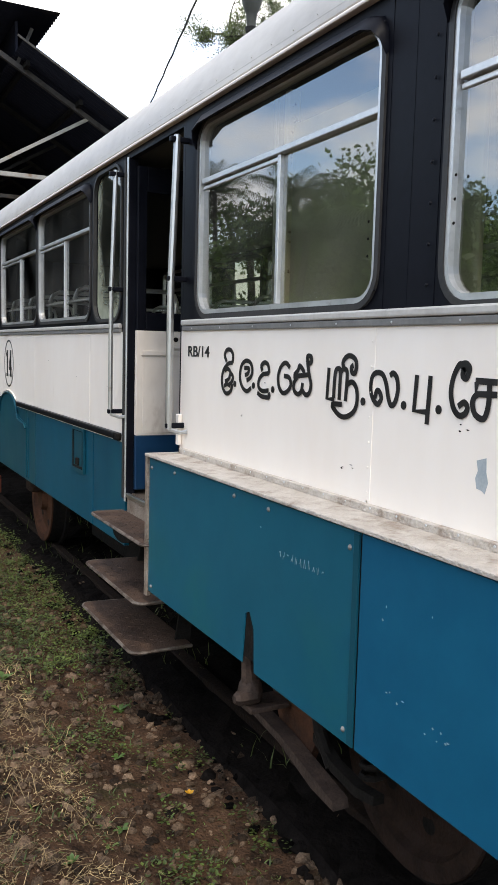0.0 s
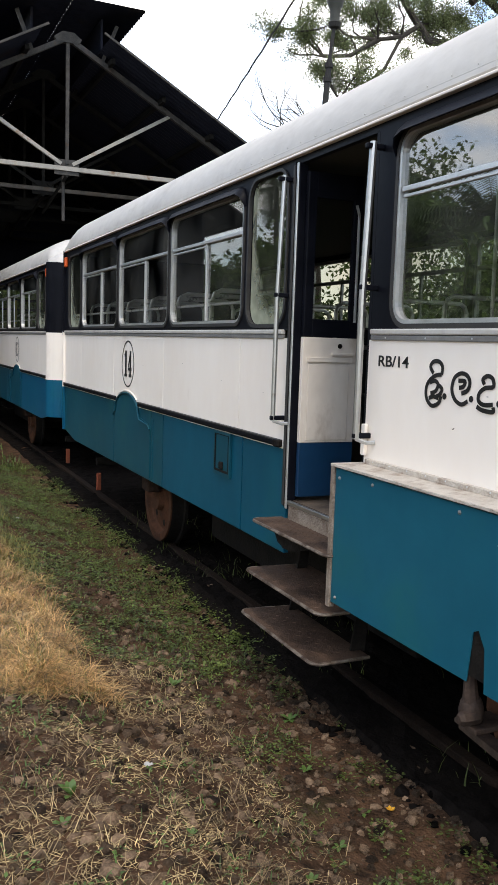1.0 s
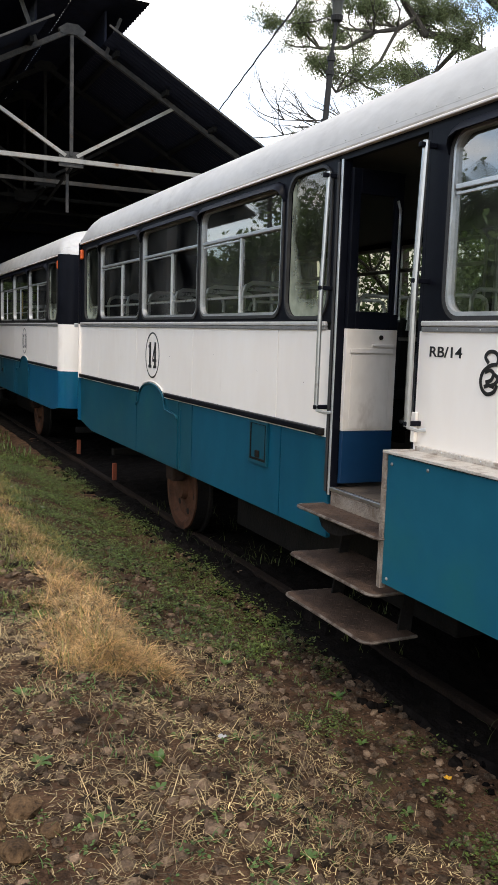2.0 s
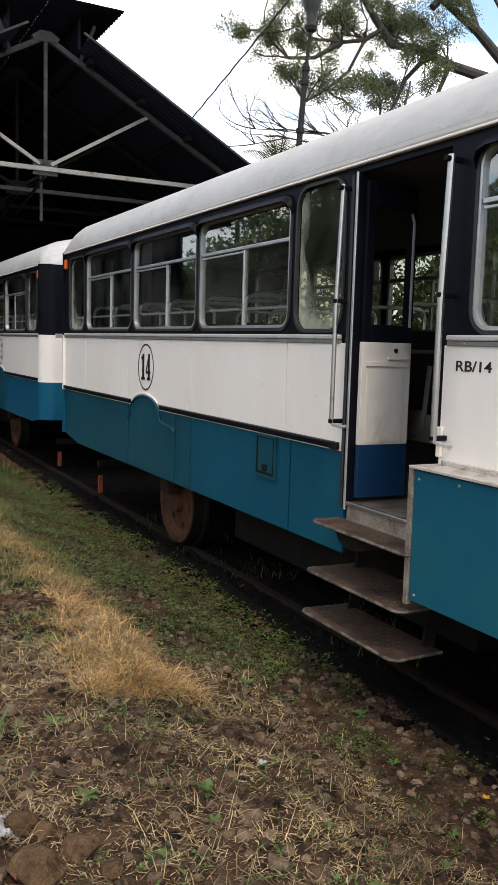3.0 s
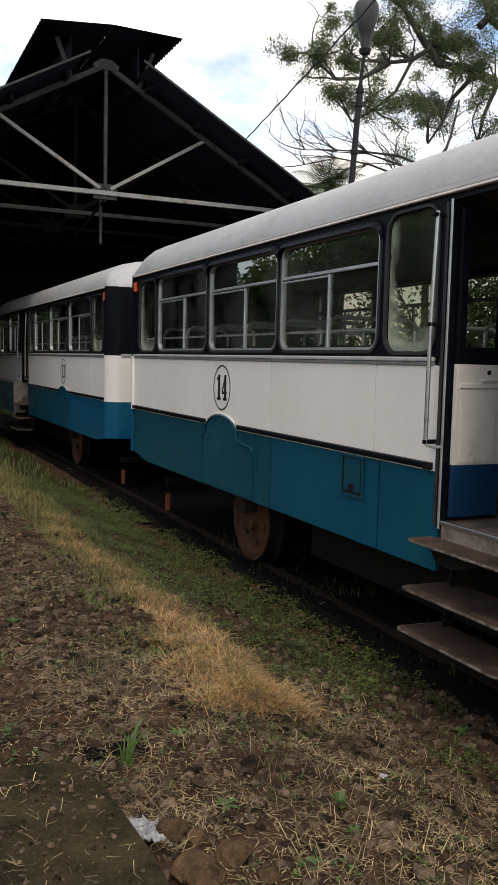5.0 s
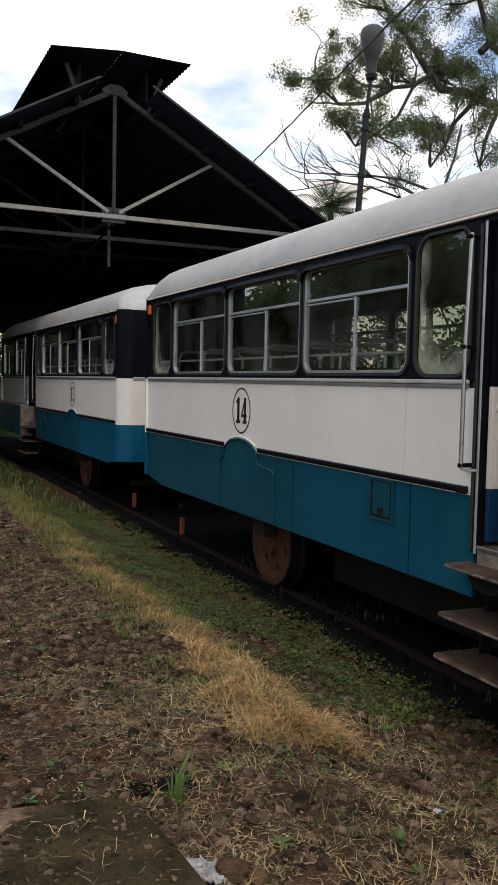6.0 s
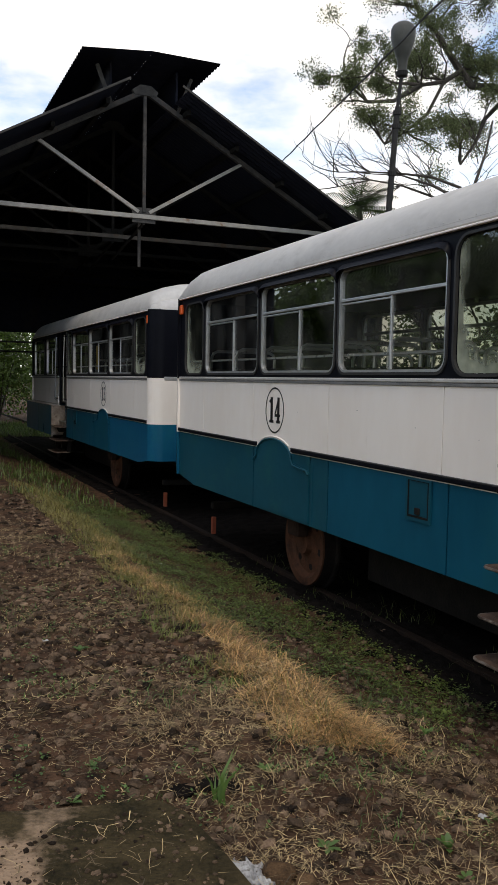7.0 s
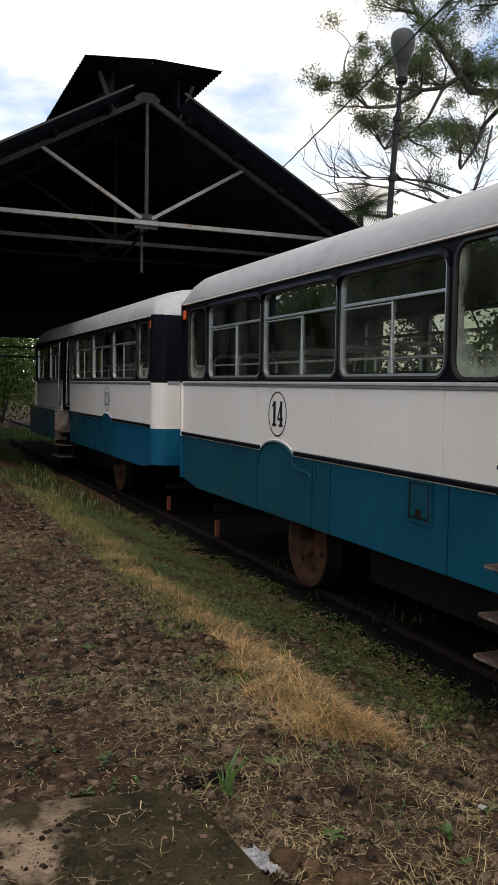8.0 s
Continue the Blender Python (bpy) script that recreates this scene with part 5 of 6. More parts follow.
for i, (x, y, r) in enumerate(((0.29, 2.71, 0.03), (0.45, 3.1, 0.025), (-0.2, 4.0, 0.035), (0.1, 3.55, 0.028), (1.05, 3.6, 0.03), (0.8, 3.25, 0.03), (-0.75, 5.2, 0.045), (-0.3, 5.6, 0.04))):
    lump("field_stone", (x, y, ground_z(x, y) + r * 0.15), r, STONE, "grey-brown stone lying in the soil", "stone", 0.5, "loose stones", i + 20)
# crumpled paper
bm = bmesh.new()
bmesh.ops.create_grid(bm, x_segments=14, y_segments=14, size=0.5)
for v in bm.verts:
    nx_, ny_ = v.co.x, v.co.y
    v.co = Vector((-0.42 + nx_ * 0.115 + 0.02 * noise.noise((nx_ * 5, ny_ * 5, 1)), 3.18 + ny_ * 0.15 + 0.02 * noise.noise((nx_ * 5, ny_ * 5, 9)), 0.445 + 0.035 * abs(noise.noise((nx_ * 6, ny_ * 6, 4))) + 0.012 * noise.noise((nx_ * 17, ny_ * 17, 4)) - 0.05 * max(0, nx_)))
bmesh.ops.solidify(bm, geom=bm.faces, thickness=0.002)
tagged(part("crumpled_paper", bm, PAPER), "crumpled dirty white paper on the slab edge", "litter")
for i, (x, y) in enumerate(((0.62, 3.42), (0.75, 9.2), (0.9, 8.4), (-0.62, 5.6))):
    bm = bmesh.new()
    bmesh.ops.create_grid(bm, x_segments=4, y_segments=4, size=0.5)
    for v in bm.verts:
        v.co = Vector((x + v.co.x * 0.032, y + v.co.y * 0.022, ground_z(x, y) + 0.02 + 0.012 * noise.noise(v.co * 6 + Vector((i, 0, 0)))))
    bmesh.ops.solidify(bm, geom=bm.faces, thickness=0.001)
    tagged(part("paper_scrap", bm, PAPER), "small torn white paper scrap on the soil", "litter", "scraps of paper")


# ---- ground cover ----
def clods(name, count, area, r0, r1, mat_, label, category, seed, top=None):
    """Loose clods pressed into the soil."""
    g = np.random.default_rng(seed)
    phi = (1 + 5 ** 0.5) / 2
    base = np.array([(-1, phi, 0), (1, phi, 0), (-1, -phi, 0), (1, -phi, 0), (0, -1, phi), (0, 1, phi), (0, -1, -phi), (0, 1, -phi), (phi, 0, -1), (phi, 0, 1), (-phi, 0, -1), (-phi, 0, 1)]) / 1.9
    tri_ = [(0, 11, 5), (0, 5, 1), (0, 1, 7), (0, 7, 10), (0, 10, 11), (1, 5, 9), (5, 11, 4), (11, 10, 2), (10, 7, 6), (7, 1, 8), (3, 9, 4), (3, 4, 2), (3, 2, 6), (3, 6, 8), (3, 8, 9), (4, 9, 5), (2, 4, 11), (6, 2, 10), (8, 6, 7), (9, 8, 1)]
    vs, fs = [], []
    for _ in range(count):
        x, y = area(g)
        r = r0 + (r1 - r0) * g.random() ** 4
        v = base * (1 + 0.8 * (g.random((12, 1)) - 0.5)) * r * np.array([1, 0.7 + 0.6 * g.random(), 0.55 + 0.25 * g.random()])
        a = g.random() * 6.28
        c, s = math.cos(a), math.sin(a)
        v = np.stack([v[:, 0] * c - v[:, 1] * s + x, v[:, 0] * s + v[:, 1] * c + y, v[:, 2] + (ground_z(x, y) if top is None else top) + r * 0.1], 1)
        k = len(vs)
        vs += v.tolist()
        fs += [(p + k, q + k, t + k) for p, q, t in tri_]
    return tagged(raw(name, vs, fs, mat_), label, category, kind="stuff")


def blades(name, count, area, h0, h1, width, lean0, lean1, mat_, label, category, seed, on_slab=False, lift=None):
    """Grass or stalks: bent strips that taper to a point."""
    g = np.random.default_rng(seed)
    vs, fs = [], []
    for _ in range(count):
        x, y = area(g)
        z = ground_z(x, y) - 0.004
        if on_slab:
            z = 0.474
        if lift:
            z += lift(x, y) * g.random()
        h = h0 + (h1 - h0) * g.random()
        a, ln = g.random() * 6.283, radians(lean0 + (lean1 - lean0) * g.random())
        d = np.array([math.cos(a), math.sin(a), 0])
        sd = np.array([-math.sin(a), math.cos(a), 0]) * width * (0.6 + 0.8 * g.random())
        p0 = np.array([x, y, z])
        flat = lean0 >= 70
        l1, l2 = (ln, ln + 0.12 * (g.random() - 0.5)) if flat else (ln * 0.7, min(ln * 1.35, radians(100)))
        p1 = p0 + h * 0.5 * (d * math.sin(l1) + np.array([0, 0, math.cos(l1)]))
        if flat:
            p0[2] += 0.006 + 0.012 * g.random()
            p1[2] += 0.008
        curl = (g.random() - 0.5) * (2.0 if flat else 0.5)
        d2 = np.array([math.cos(a + curl), math.sin(a + curl), 0])
        p2 = p1 + h * 0.5 * (d2 * math.sin(l2) + np.array([0, 0, math.cos(l2)]))
        k = len(vs)
        vs += [(p0 - sd).tolist(), (p0 + sd).tolist(), (p1 - sd * 0.8).tolist(), (p1 + sd * 0.8).tolist(), p2.tolist()]
        fs += [(k, k + 1, k + 3, k + 2), (k + 2, k + 3, k + 4)]
    return tagged(raw(name, vs, fs, mat_), label, category, kind="stuff")


def rect(x0, x1, y0, y1):
    return lambda g: (x0 + (x1 - x0) * g.random(), y0 + (y1 - y0) * g.random())


def patchy(x0, x1, y0, y1, scale, cut, off):
    """Places in a rectangle that lie in the patches of a noise."""
    def pick(g):
        for _ in range(30):
            x, y = x0 + (x1 - x0) * g.random(), y0 + (y1 - y0) * g.random()
            if noise.noise((x * scale, y * scale, off)) > cut:
                return x, y
        return x, y
    return pick


def verge_mid(y):
    """The middle of the strip of dry grass."""
    return 0.44 + 0.05 * math.sin(y * 1.4) - 0.05 * max(0.0, 4.7 - y)


def tufts(seed, count):
    """Centres of straw tufts along the verge."""
    g = np.random.default_rng(seed)
    out = []
    for _ in range(count):
        y = 4.08 + 4.9 * g.random() ** 2.6
        w = 0.165 if y < 5.2 else 0.12 if y < 6.5 else 0.09
        out.append((verge_mid(y) + w * max(-1.5, min(1.5, g.normal() * 0.75)), y))
    return out


TUFTS = tufts(17, 170)


def straw_area(g):
    x, y = TUFTS[int(g.random() * len(TUFTS))]
    return x + 0.035 * g.normal(), y + 0.05 * g.normal()


def straw_lift(x, y):
    """The straw lies in a low heap that flattens out along the verge."""
    f = max(0.0, 1 - abs(y - 4.7) / 0.85)
    return 0.20 * f * max(0.0, 1 - ((x - verge_mid(y)) / 0.30) ** 2) * (0.6 + 0.7 * noise.noise((x * 7, y * 7, 2)))


clods("soil_clods", 23000, rect(-2.2, 2.05, 1.5, 7.0), 0.004, 0.029, STONE, "crumbly dark brown clods and small stones", "clods", 1)
clods("slab_crumbs", 3200, rect(-1.9, -0.5, 2.2, 3.6), 0.002, 0.013, STONE, "crumbs of earth lying on the slab", "crumbs", 6, 0.472)
clods("far_clods", 11000, rect(-3.0, 0.35, 4.6, 13), 0.006, 0.036, STONE, "dark stony clods of earth", "clods", 2)
clods("ballast", 5000, rect(1.62, 4.2, 1.5, 12), 0.01, 0.04, SHADEBLACK, "ballast stones by the rail, coloured dark for the shade there", "ballast", 3)
blades("straw_clump", 11500, straw_area, 0.05, 0.18, 0.0015, 58, 112, STRAW, "clump of dry golden straw grass", "dry grass", 4, False, straw_lift)
blades("straw_thatch", 5000, straw_area, 0.04, 0.13, 0.0020, 70, 104, LITTER, "matted brown dead stalks under the straw", "dry grass", 34, False, straw_lift)
blades("clump_grass", 1700, straw_area, 0.05, 0.13, 0.002, 25, 75, GRASSDRY, "green blades growing through the dry straw", "grass", 14, False, straw_lift)
blades("edge_grass", 800, patchy(0.02, 0.32, 4.7, 7.6, 3.6, 0.1, 36), 0.03, 0.09, 0.0022, 30, 80, GRASSGREEN, "fresh green grass along the edge of the straw", "grass", 36)
blades("short_chaff", 8500, patchy(-0.5, 1.15, 1.5, 5.2, 3.1, -0.1, 21), 0.008, 0.045, 0.0017, 76, 94, LITTER, "short pale chaff scattered over the soil", "straw litter", 22)
blades("dark_chaff", 12000, patchy(-2.6, 0.4, 3.6, 10, 2.1, -0.2, 23), 0.008, 0.05, 0.0019, 76, 94, LITTER, "short chaff scattered on dark soil", "straw litter", 24)
blades("dry_litter", 10500, patchy(-0.5, 1.15, 1.5, 4.9, 2.6, -0.05, 3), 0.012, 0.075, 0.0011, 72, 92, LITTER, "dry stalks lying on bare soil", "straw litter", 5)
blades("bent_stalks", 1900, patchy(-0.5, 1.2, 1.5, 4.6, 2.3, -0.05, 3), 0.05, 0.17, 0.0011, 55, 85, LITTER, "loose bent dry stalks on the soil", "straw litter", 35)
blades("slab_litter", 600, rect(-1.9, -0.52, 2.2, 3.6), 0.015, 0.11, 0.0012, 86, 94, LITTER, "dry stalks lying on the slab", "straw litter", 6, True)
blades("verge_litter", 8000, patchy(-2.6, 0.2, 4.0, 10, 1.2, 0.0, 5), 0.03, 0.13, 0.0012, 76, 92, LITTER, "thin dry stalks on dark soil", "straw litter", 7)
blades("green_grass", 13000, patchy(0.6, 1.8, 4.8, 13, 1.3, -0.12, 8), 0.02, 0.075, 0.0022, 40, 88, GRASS, "short green grass between verge and rail", "grass", 8)
blades("creeping_weeds", 2500, patchy(0.4, 1.65, 1.8, 6.2, 3.2, 0.05, 9), 0.015, 0.05, 0.0026, 40, 88, GRASS, "sparse green weeds in dark soil", "weeds", 9)
blades("yellow_grass", 11000, patchy(0.15, 0.8, 5.8, 14, 1.1, -0.25, 10), 0.04, 0.12, 0.0022, 30, 85, GRASSDRY, "yellowing verge grass", "grass", 10)
blades("far_grass", 14000, patchy(-5, 1.6, 12, 30, 0.8, -0.1, 11), 0.08, 0.2, 0.006, 15, 65, GRASS, "rough green grass by the shed", "grass", 11)
blades("meadow_grass", 9000, rect(-7, 3.5, 27.5, 35), 0.1, 0.3, 0.012, 10, 60, LEAF_FAR, "bright green grass beyond the shed", "grass", 15)
blades("sparse_green", 3200, patchy(-2.0, 0.8, 2.2, 9, 2.2, 0.22, 12), 0.02, 0.06, 0.0024, 25, 85, WEED, "sparse green blades in bare soil", "weeds", 12)
blades("track_weeds", 420, patchy(1.9, 2.6, 3.0, 9, 1.6, 0.05, 13), 0.04, 0.16, 0.003, 15, 65, CLOVER, "weeds growing between the rails", "weeds", 13)


def rosettes(name, count, area, leaf0, leaf1, rise, mat_, label, seed):
    """Low broad-leaved weeds: pointed oval leaves round many small stems."""
    g = np.random.default_rng(seed)
    vs, fs = [], []
    for _ in range(count):
        x, y = area(g)
        z = ground_z(x, y)
        for _ in range(int(4 + 5 * g.random())):
            a, el = g.random() * 6.283, (g.random() - 0.25) * 0.9
            L = leaf0 + (leaf1 - leaf0) * g.random()
            d = np.array([math.cos(a) * math.cos(el), math.sin(a) * math.cos(el), math.sin(el)])
            q = np.array([-math.sin(a), math.cos(a), 0.35 * (g.random() - 0.5)]) * L * (0.26 + 0.12 * g.random())
            p = np.array([x, y, z + rise * (0.2 + 0.8 * g.random())]) + d * L * (0.2 + 0.8 * g.random())
            k = len(vs)
            tip = p + d * L
            tip[2] -= L * 0.12
            vs += [p.tolist(), (p + d * L * 0.45 + q).tolist(), tip.tolist(), (p + d * L * 0.45 - q).tolist()]
            fs.append((k, k + 1, k + 2, k + 3))
    return tagged(raw(name, vs, fs, mat_), label, "weeds", kind="stuff")


rosettes("low_weeds", 5200, patchy(0.62, 1.85, 4.6, 12.5, 1.5, -0.18, 51), 0.010, 0.026, 0.035, CLOVER, "mat of low dark green leafy weeds", 51)
rosettes("edge_weeds", 480, patchy(1.1, 1.75, 2.3, 5.4, 3.4, 0.08, 52), 0.009, 0.022, 0.035, CLOVER, "scattered leafy weeds at the track edge", 52)
rosettes("soil_weeds", 950, patchy(-2.0, 0.9, 2.2, 9.0, 1.7, 0.05, 53), 0.008, 0.022, 0.02, WEED, "tiny green seedlings on the bare soil", 53)


def weed(at, size, leaves, label, seed, upright=0.5):
    """A small plant: leaf blades round a short stem."""
    g = random.Random(seed)
    z = ground_z(at[0], at[1])
    t = thing("weed", (at[0], at[1], z), label, "weed", "green weeds on bare soil")
    for i in range(leaves):
        a = 6.283 * i / leaves + g.uniform(-0.4, 0.4)
        el = upright * g.uniform(0.5, 1.4)
        d = Vector((math.cos(a) * math.cos(el), math.sin(a) * math.cos(el), math.sin(el)))
        sd = Vector((-math.sin(a), math.cos(a), 0)) * size * 0.17
        L = size * g.uniform(0.6, 1.1)
        o = Vector((at[0], at[1], z + size * 0.06 * g.random()))
        vs = [o, o + d * L * 0.3 + sd * 0.8, o + d * L * 0.3 - sd * 0.8, o + d * L * 0.65 + sd - Vector((0, 0, L * 0.04)), o + d * L * 0.65 - sd - Vector((0, 0, L * 0.04)), o + d * L - Vector((0, 0, L * 0.2))]
        raw("leaf", [tuple(v) for v in vs], [(0, 1, 2), (1, 3, 4, 2), (3, 5, 4)], WEED, t)
    return t


for i, (x, y, sz, n, up) in enumerate(((-0.07, 3.86, 0.07, 7, 0.5), (-0.02, 2.86, 0.07, 9, 0.6), (0.28, 3.17, 0.09, 7, 0.9), (-0.70, 4.06, 0.06, 7, 0.6), (-0.83, 3.8, 0.06, 7, 0.6), (-0.1, 3.30, 0.07, 8, 0.4), (0.22, 3.0, 0.06, 7, 0.6), (1.45, 3.25, 0.06, 8, 0.6), (1.38, 3.6, 0.06, 8, 0.5), (1.2, 3.0, 0.06, 6, 0.5), (0.95, 2.75, 0.06, 6, 1.0), (1.05, 4.4, 0.09, 9, 0.7), (0.2, 4.5, 0.09, 9, 0.7), (-0.25, 4.9, 0.07, 7, 0.5), (-0.45, 5.5, 0.08, 8, 0.5), (-0.9, 6.4, 0.08, 8, 0.5), (0.55, 2.6, 0.06, 7, 0.6), (1.55, 4.1, 0.08, 9, 0.5), (0.62, 2.95, 0.05, 6, 0.8))):
    weed((x, y), sz * 0.75, n, "small fresh green weed in brown soil", i, up)
g = random.Random(77)
gx_, gy_ = -0.335, 3.70
tuft = thing("grass_tuft", (gx_, gy_, ground_z(gx_, gy_)), "tuft of tall fresh green grass beside the slab", "grass")
for i in range(9):
    a, h, w = g.uniform(0, 6.283), g.uniform(0.09, 0.21), g.uniform(0.004, 0.008)
    lean = g.uniform(0.05, 0.35)
    o = Vector((gx_ + g.uniform(-0.025, 0.025), gy_ + g.uniform(-0.025, 0.025), ground_z(gx_, gy_) - 0.01))
    d, sd = Vector((math.cos(a) * lean, math.sin(a) * lean, 1)), Vector((0.8, -0.5, 0)) * w
    vs = [o - sd * 0.7, o + sd * 0.7, o + d * h * 0.5 - sd, o + d * h * 0.5 + sd, o + d * h + Vector((math.cos(a), math.sin(a), -0.3)) * h * 0.2]
    raw("blade", [tuple(v) for v in vs], [(0, 1, 3, 2), (2, 3, 4)], WEED, tuft)
# Flat black lumps stand for the shaded hollow beside the slab.
for i, (x, y, r) in enumerate(((-0.43, 3.80, 0.05), (-0.33, 3.80, 0.045), (-0.25, 3.79, 0.05))):
    lump("dark_clod", (x, y, ground_z(x, y) + 0.005), r, SHADEBLACK, "flat black lump standing in for a shaded hollow beside the slab", "clod", 0.2, "damp clods", i + 70)
fx, fy = 1.545, 3.20
fl = thing("yellow_flower", (fx, fy, ground_z(fx, fy)), "small fallen yellow-orange blossom on the soil", "flower")
for i in range(5):
    a = radians(72 * i)
    bm = bmesh.new()
    c = Vector((fx, fy, ground_z(fx, fy) + 0.03))
    d, sd = Vector((math.cos(a), math.sin(a), 0.5)) * 0.02, Vector((-math.sin(a), math.cos(a), 0)) * 0.008
    v = [bm.verts.new(p) for p in (c, c + d * 0.6 + sd, c + d, c + d * 0.6 - sd)]
    bm.faces.new(v)
    bmesh.ops.solidify(bm, geom=bm.faces, thickness=0.001)
    part("petal", bm, YELLOW, fl)

# ---- lamp post and cable ----
px, py = 6.90, 14.8
lamp = thing("street_lamp", (px, py, -0.02), "dark lamp post with a frosted tapered lantern", "street lamp")
top = Vector((7.53, 15.03, 7.35))
foot = Vector((px, py, -0.02))
axis = top - foot
part("pole", sweep(bmesh.new(), [foot, foot + axis * 0.5, top - axis * 0.03], 0.075, 12, 0.055), POLE, lamp)
for f in (0.80, 0.92, 0.955):
    c = foot + axis * f
    part("pole_collar", lathe(bmesh.new(), [(-0.05, 0.05), (-0.04, 0.08), (0.04, 0.08), (0.05, 0.05)], c, "z", 12), POLE, lamp)
part("neck", sweep(bmesh.new(), [top - axis * 0.03, top + Vector((0.05, 0, 0.36))], 0.035, 8), POLE, lamp)
lc = top + Vector((0.06, 0.0, 0.36))
lant = part("lantern", lathe(bmesh.new(), [(0.0, 0.06), (0.1, 0.085), (0.33, 0.105), (0.36, 0.13), (0.66, 0.225), (0.84, 0.235), (0.92, 0.20), (0.97, 0.13)], lc, "z", 20), LANTERN, lamp, "frosted grey lantern", smooth=True, sharp=0.7)
part("lantern_holder", lathe(bmesh.new(), [(-0.03, 0.05), (0.0, 0.1), (0.08, 0.12), (0.1, 0.09)], lc, "z", 14), POLE, lant)
c0, c1 = Vector((9.28, 28.0, 7.57)), Vector((2.33, 2.0, 5.56))
pts = []
for i in range(61):
    f = i / 60
    p = c0.lerp(c1, f)
    p.z -= 0.02 * 4 * f * (1 - f)
    p.x += 0.006 * math.sin(i * 1.9)
    p.z += 0.006 * math.cos(i * 1.9)
    pts.append(p)
cab = part("overhead_cable", swept(pts, 0.014, 6), CABLE)
tagged(cab, "black twisted overhead cable crossing above the yard", "cable")


# ---- trees ----
def leaf_cloud(name, centres, spreads, per, size, mat_, seed, parent=None, droop=0.0):
    """A crown of many small leaves round the given twig ends."""
    g = np.random.default_rng(seed)
    vs, fs = [], []
    for c, sp in zip(centres, spreads):
        n = int(per * (0.5 + g.random()))
        off = np.clip(g.normal(size=(n, 3)), -1.9, 1.9) * sp * np.array([1, 1, 0.75])
        off[:, 2] -= droop * np.abs(off[:, 0])
        for o in off:
            a, e = g.random() * 6.283, (g.random() - 0.5) * 2.2
            d = np.array([math.cos(a) * math.cos(e), math.sin(a) * math.cos(e), math.sin(e)]) * size * (0.5 + g.random())
            q = np.cross(d, g.normal(size=3))
            q = q / (np.linalg.norm(q) + 1e-6) * size * 0.28
            p = np.array(c) + o
            k = len(vs)
            vs += [p.tolist(), (p + d * 0.5 + q).tolist(), (p + d).tolist(), (p + d * 0.5 - q).tolist()]
            fs.append((k, k + 1, k + 2, k + 3))
    return raw(name, vs, fs, mat_, parent)


def grow(bm, start, d, length, radius, level, rnd, ends, bend=0.35):
    """A limb that wanders, forks and ends in twigs."""
    p, pts = Vector(start), [Vector(start)]
    d = Vector(d).normalized()
    n = 5
    for _ in range(n):
        d = (d + Vector((rnd.uniform(-1, 1), rnd.uniform(-1, 1), rnd.uniform(-0.7, 0.9))) * bend).normalized()
        p = p + d * length / n
        pts.append(p.copy())
    sweep(bm, pts, radius, 6 if level else 8, radius * 0.45)
    if level >= 3:
        ends.append(pts[-1])
        ends.append(pts[3])
        return
    for k in range(3 if level < 2 else 3):
        q = pts[rnd.choice((2, 3, 4, 5))]
        nd = (d + Vector((rnd.uniform(-1, 1), rnd.uniform(-1, 1), rnd.uniform(-0.5, 0.8)))).normalized()
        grow(bm, q, nd, length * rnd.uniform(0.45, 0.7), radius * 0.45, level + 1, rnd, ends, bend)


def broad_tree(at, height, spread, label, seed, leaf=None, per=45, size=0.16, clump=0.42):
    rnd = random.Random(seed)
    t = thing("tree", at, label, "tree", "trees round the yard")
    bm, ends = bmesh.new(), []
    base = Vector(at)
    h = height * 0.32
    trunk_pts = [base + Vector((0, 0, -0.2)), base + Vector((rnd.uniform(-.2, .2), rnd.uniform(-.2, .2), h * 0.5)), base + Vector((rnd.uniform(-.4, .4), rnd.uniform(-.4, .4), h))]
    sweep(bm, trunk_pts, height * 0.028, 10, height * 0.02)
    for k in range(5):
        a = 6.283 * k / 5 + rnd.uniform(-0.4, 0.4)
        grow(bm, trunk_pts[-1], (math.cos(a) * spread, math.sin(a) * spread, 0.9), height * 0.42, height * 0.013, 1, rnd, ends)
    part("trunk", bm, BARK, t)
    leaf_cloud("crown", ends, [clump * rnd.uniform(0.6, 1.3) for _ in ends], per, size, leaf or LEAF_FAR, seed, t)
    return t


